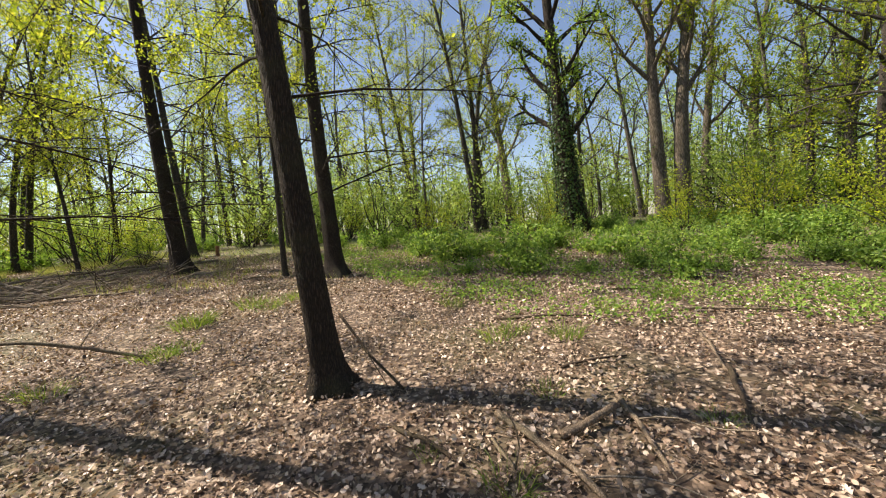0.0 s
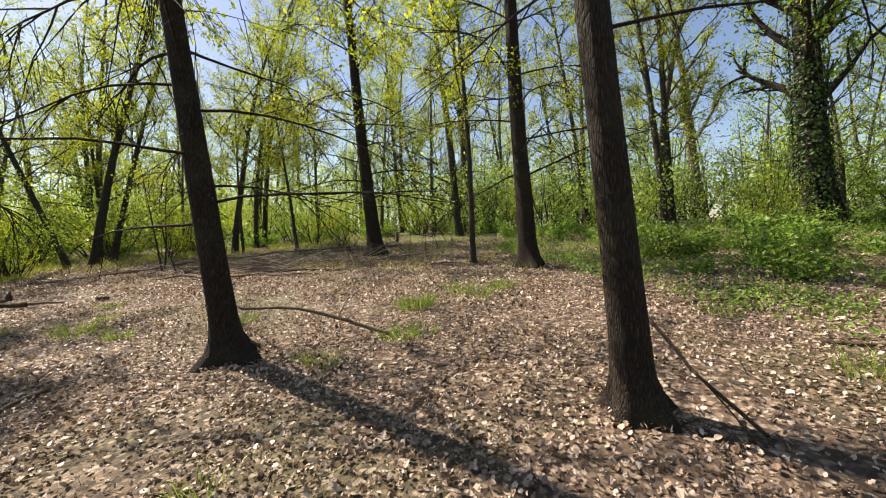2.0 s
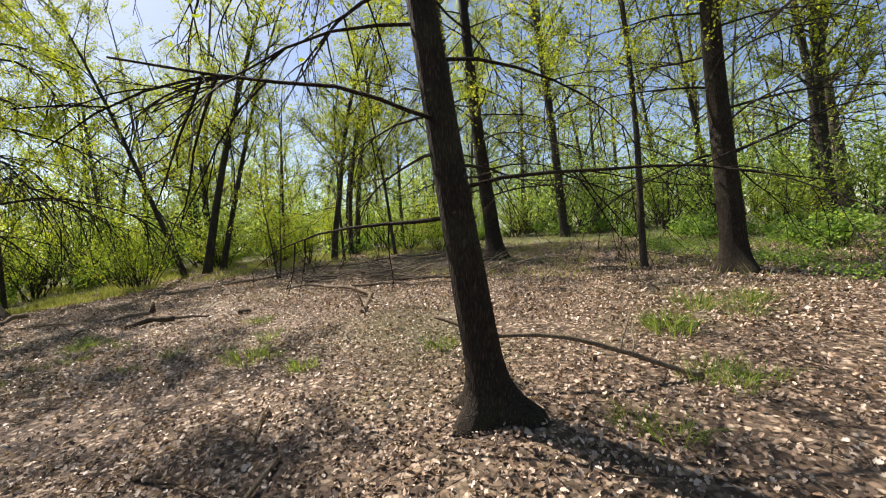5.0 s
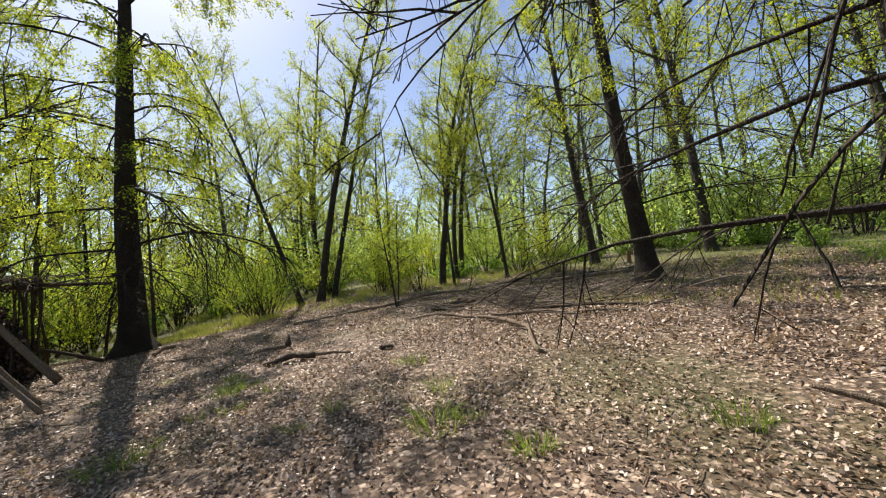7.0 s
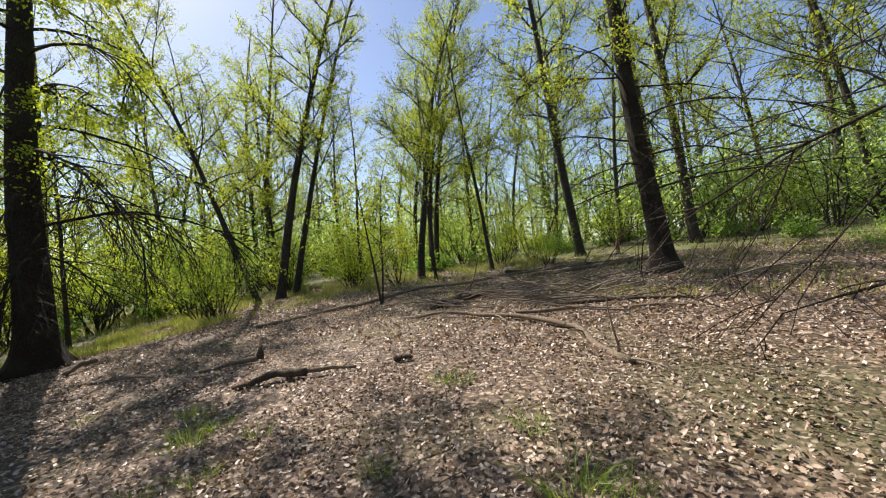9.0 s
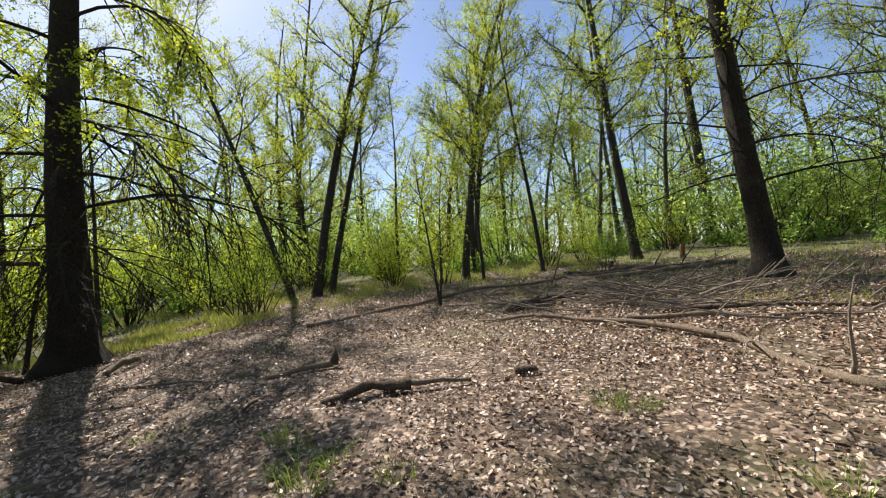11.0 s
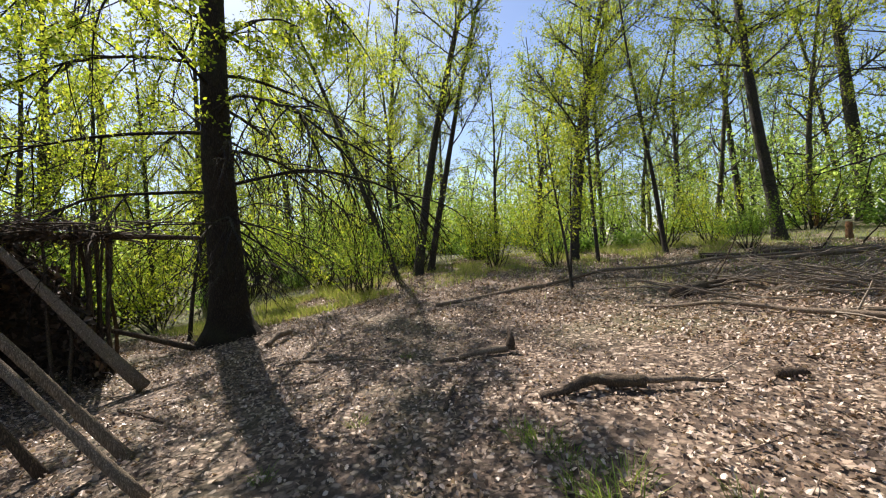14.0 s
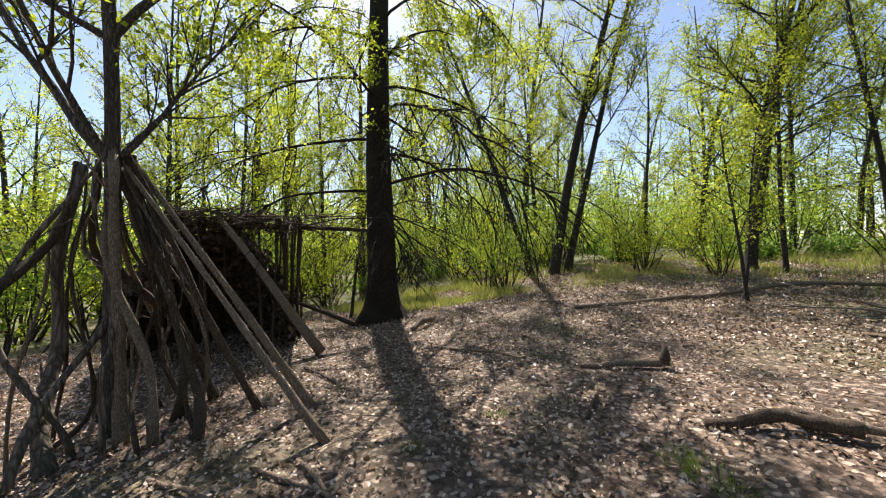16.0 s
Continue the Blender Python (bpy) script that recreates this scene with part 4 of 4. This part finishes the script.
def seedlings():
    """Small green plants that thin out from the thicket into the leaf litter."""
    rng = random.Random(71)
    s = Soup()
    for _ in range(9000):
        x = rng.uniform(-4.5, 12)
        front = 10.5 - 1.5 * (x + 2.0) if x < 1 else 6.0 - 0.25 * (x - 1)
        y = max(front, 3.2) - 1.2 + abs(rng.gauss(0, 3.2))
        if noise.noise((x * 0.7, y * 0.7, 13)) < 0.0 and rng.random() < 0.8:
            continue
        g = on_ground(x, y)
        for _ in range(4):
            at = g + Vector((rng.gauss(0, 0.06), rng.gauss(0, 0.06), rng.uniform(0.02, 0.22)))
            n = (rnd_dir(rng) + Vector((0, 0, 1.0))).normalized()
            q = rng.uniform(0.03, 0.075)
            s.leaf(at, n.cross(rnd_dir(rng)).normalized(), n, q, q * 0.6)
    tagged(new("ground_plants", s.mesh("ground_plants", BUSHY, False)), "scattered low green seedlings among dead leaves", "plants", kind="stuff")


seedlings()


# ---- leaf litter ----
def litter():
    rng = random.Random(88)
    s = Soup()
    for _ in range(340000):
        x = rng.uniform(-23, 6.5)
        low = -3.0 if x < -11.5 else 0.6
        y = low + (17.0 - low) * rng.random() ** 1.8
        if noise.noise((x * 0.8, y * 0.8, 9)) < -0.28 and rng.random() < 0.6:
            continue
        z = ground_z(x, y)
        a = rng.uniform(0, 6.283)
        tilt = rng.gauss(0, 0.75), rng.gauss(0, 0.75)
        n = Vector((tilt[0], tilt[1], 1)).normalized()
        d = n.cross(Vector((math.cos(a), math.sin(a), 0))).normalized()
        t = d.cross(n)
        ln = rng.choice((rng.uniform(0.014, 0.025), rng.uniform(0.025, 0.045), rng.uniform(0.03, 0.06))) * (0.9 if y < 6 else 1.2)
        w = ln * rng.uniform(0.2, 0.42)
        curl = n * (w * rng.uniform(-0.2, 0.9))
        p = Vector((x, y, z + rng.uniform(0.006, 0.045))) - d * ln * 0.5
        k = len(s.v)
        if y < 5.0 and rng.random() < 0.6:
            # lobed oak leaf, curled along the midrib
            w *= 1.25
            twist = n * (ln * rng.uniform(-0.25, 0.35))
            outline = ((0.15, 0.45), (0.3, 1.0), (0.42, 0.5), (0.6, 1.05), (0.74, 0.5), (0.88, 0.6))
            spine = [p, p + d * ln + twist]
            right = [p + d * (ln * u) + t * (w * q) + curl * q + twist * u for u, q in outline]
            left = [p + d * (ln * u) - t * (w * q) + curl * (q * rng.uniform(0.2, 1.2)) + twist * u for u, q in outline]
            s.v += spine + right + left
            s.f += [(k, *range(k + 2, k + 8), k + 1), (k, k + 1, *range(k + 13, k + 7, -1))]
            continue
        s.v += [p, p + d * ln * 0.3 + t * w + curl, p + d * ln * 0.72 + t * w * 0.8 + curl, p + d * ln, p + d * ln * 0.7 - t * w * 0.85 + curl, p + d * ln * 0.33 - t * w + curl]
        s.f += [(k, k + 1, k + 2, k + 3), (k, k + 3, k + 4, k + 5)]
    tagged(new("leaf_litter", s.mesh("leaf_litter", LITTER, False)), "thick scatter of dry curled brown oak leaves", "leaf litter", kind="stuff")
    tw = Soup()
    for _ in range(2600):
        x, y = rng.uniform(-22, 6), rng.uniform(0.7, 12)
        p = on_ground(x, y, 0.015)
        a = rng.uniform(0, 6.283)
        pts = branch_line(rng, p, Vector((math.cos(a), math.sin(a), 0.05)), rng.uniform(0.12, 0.5), 3, 0.12, 0)
        tw.tube(pts, taper(rng.uniform(0.003, 0.006), 0.002, 4), 3, cap=False)
    tagged(new("twig_litter", tw.mesh("twig_litter", DEAD)), "small broken grey twigs strewn over the leaves", "twigs", kind="stuff")


litter()
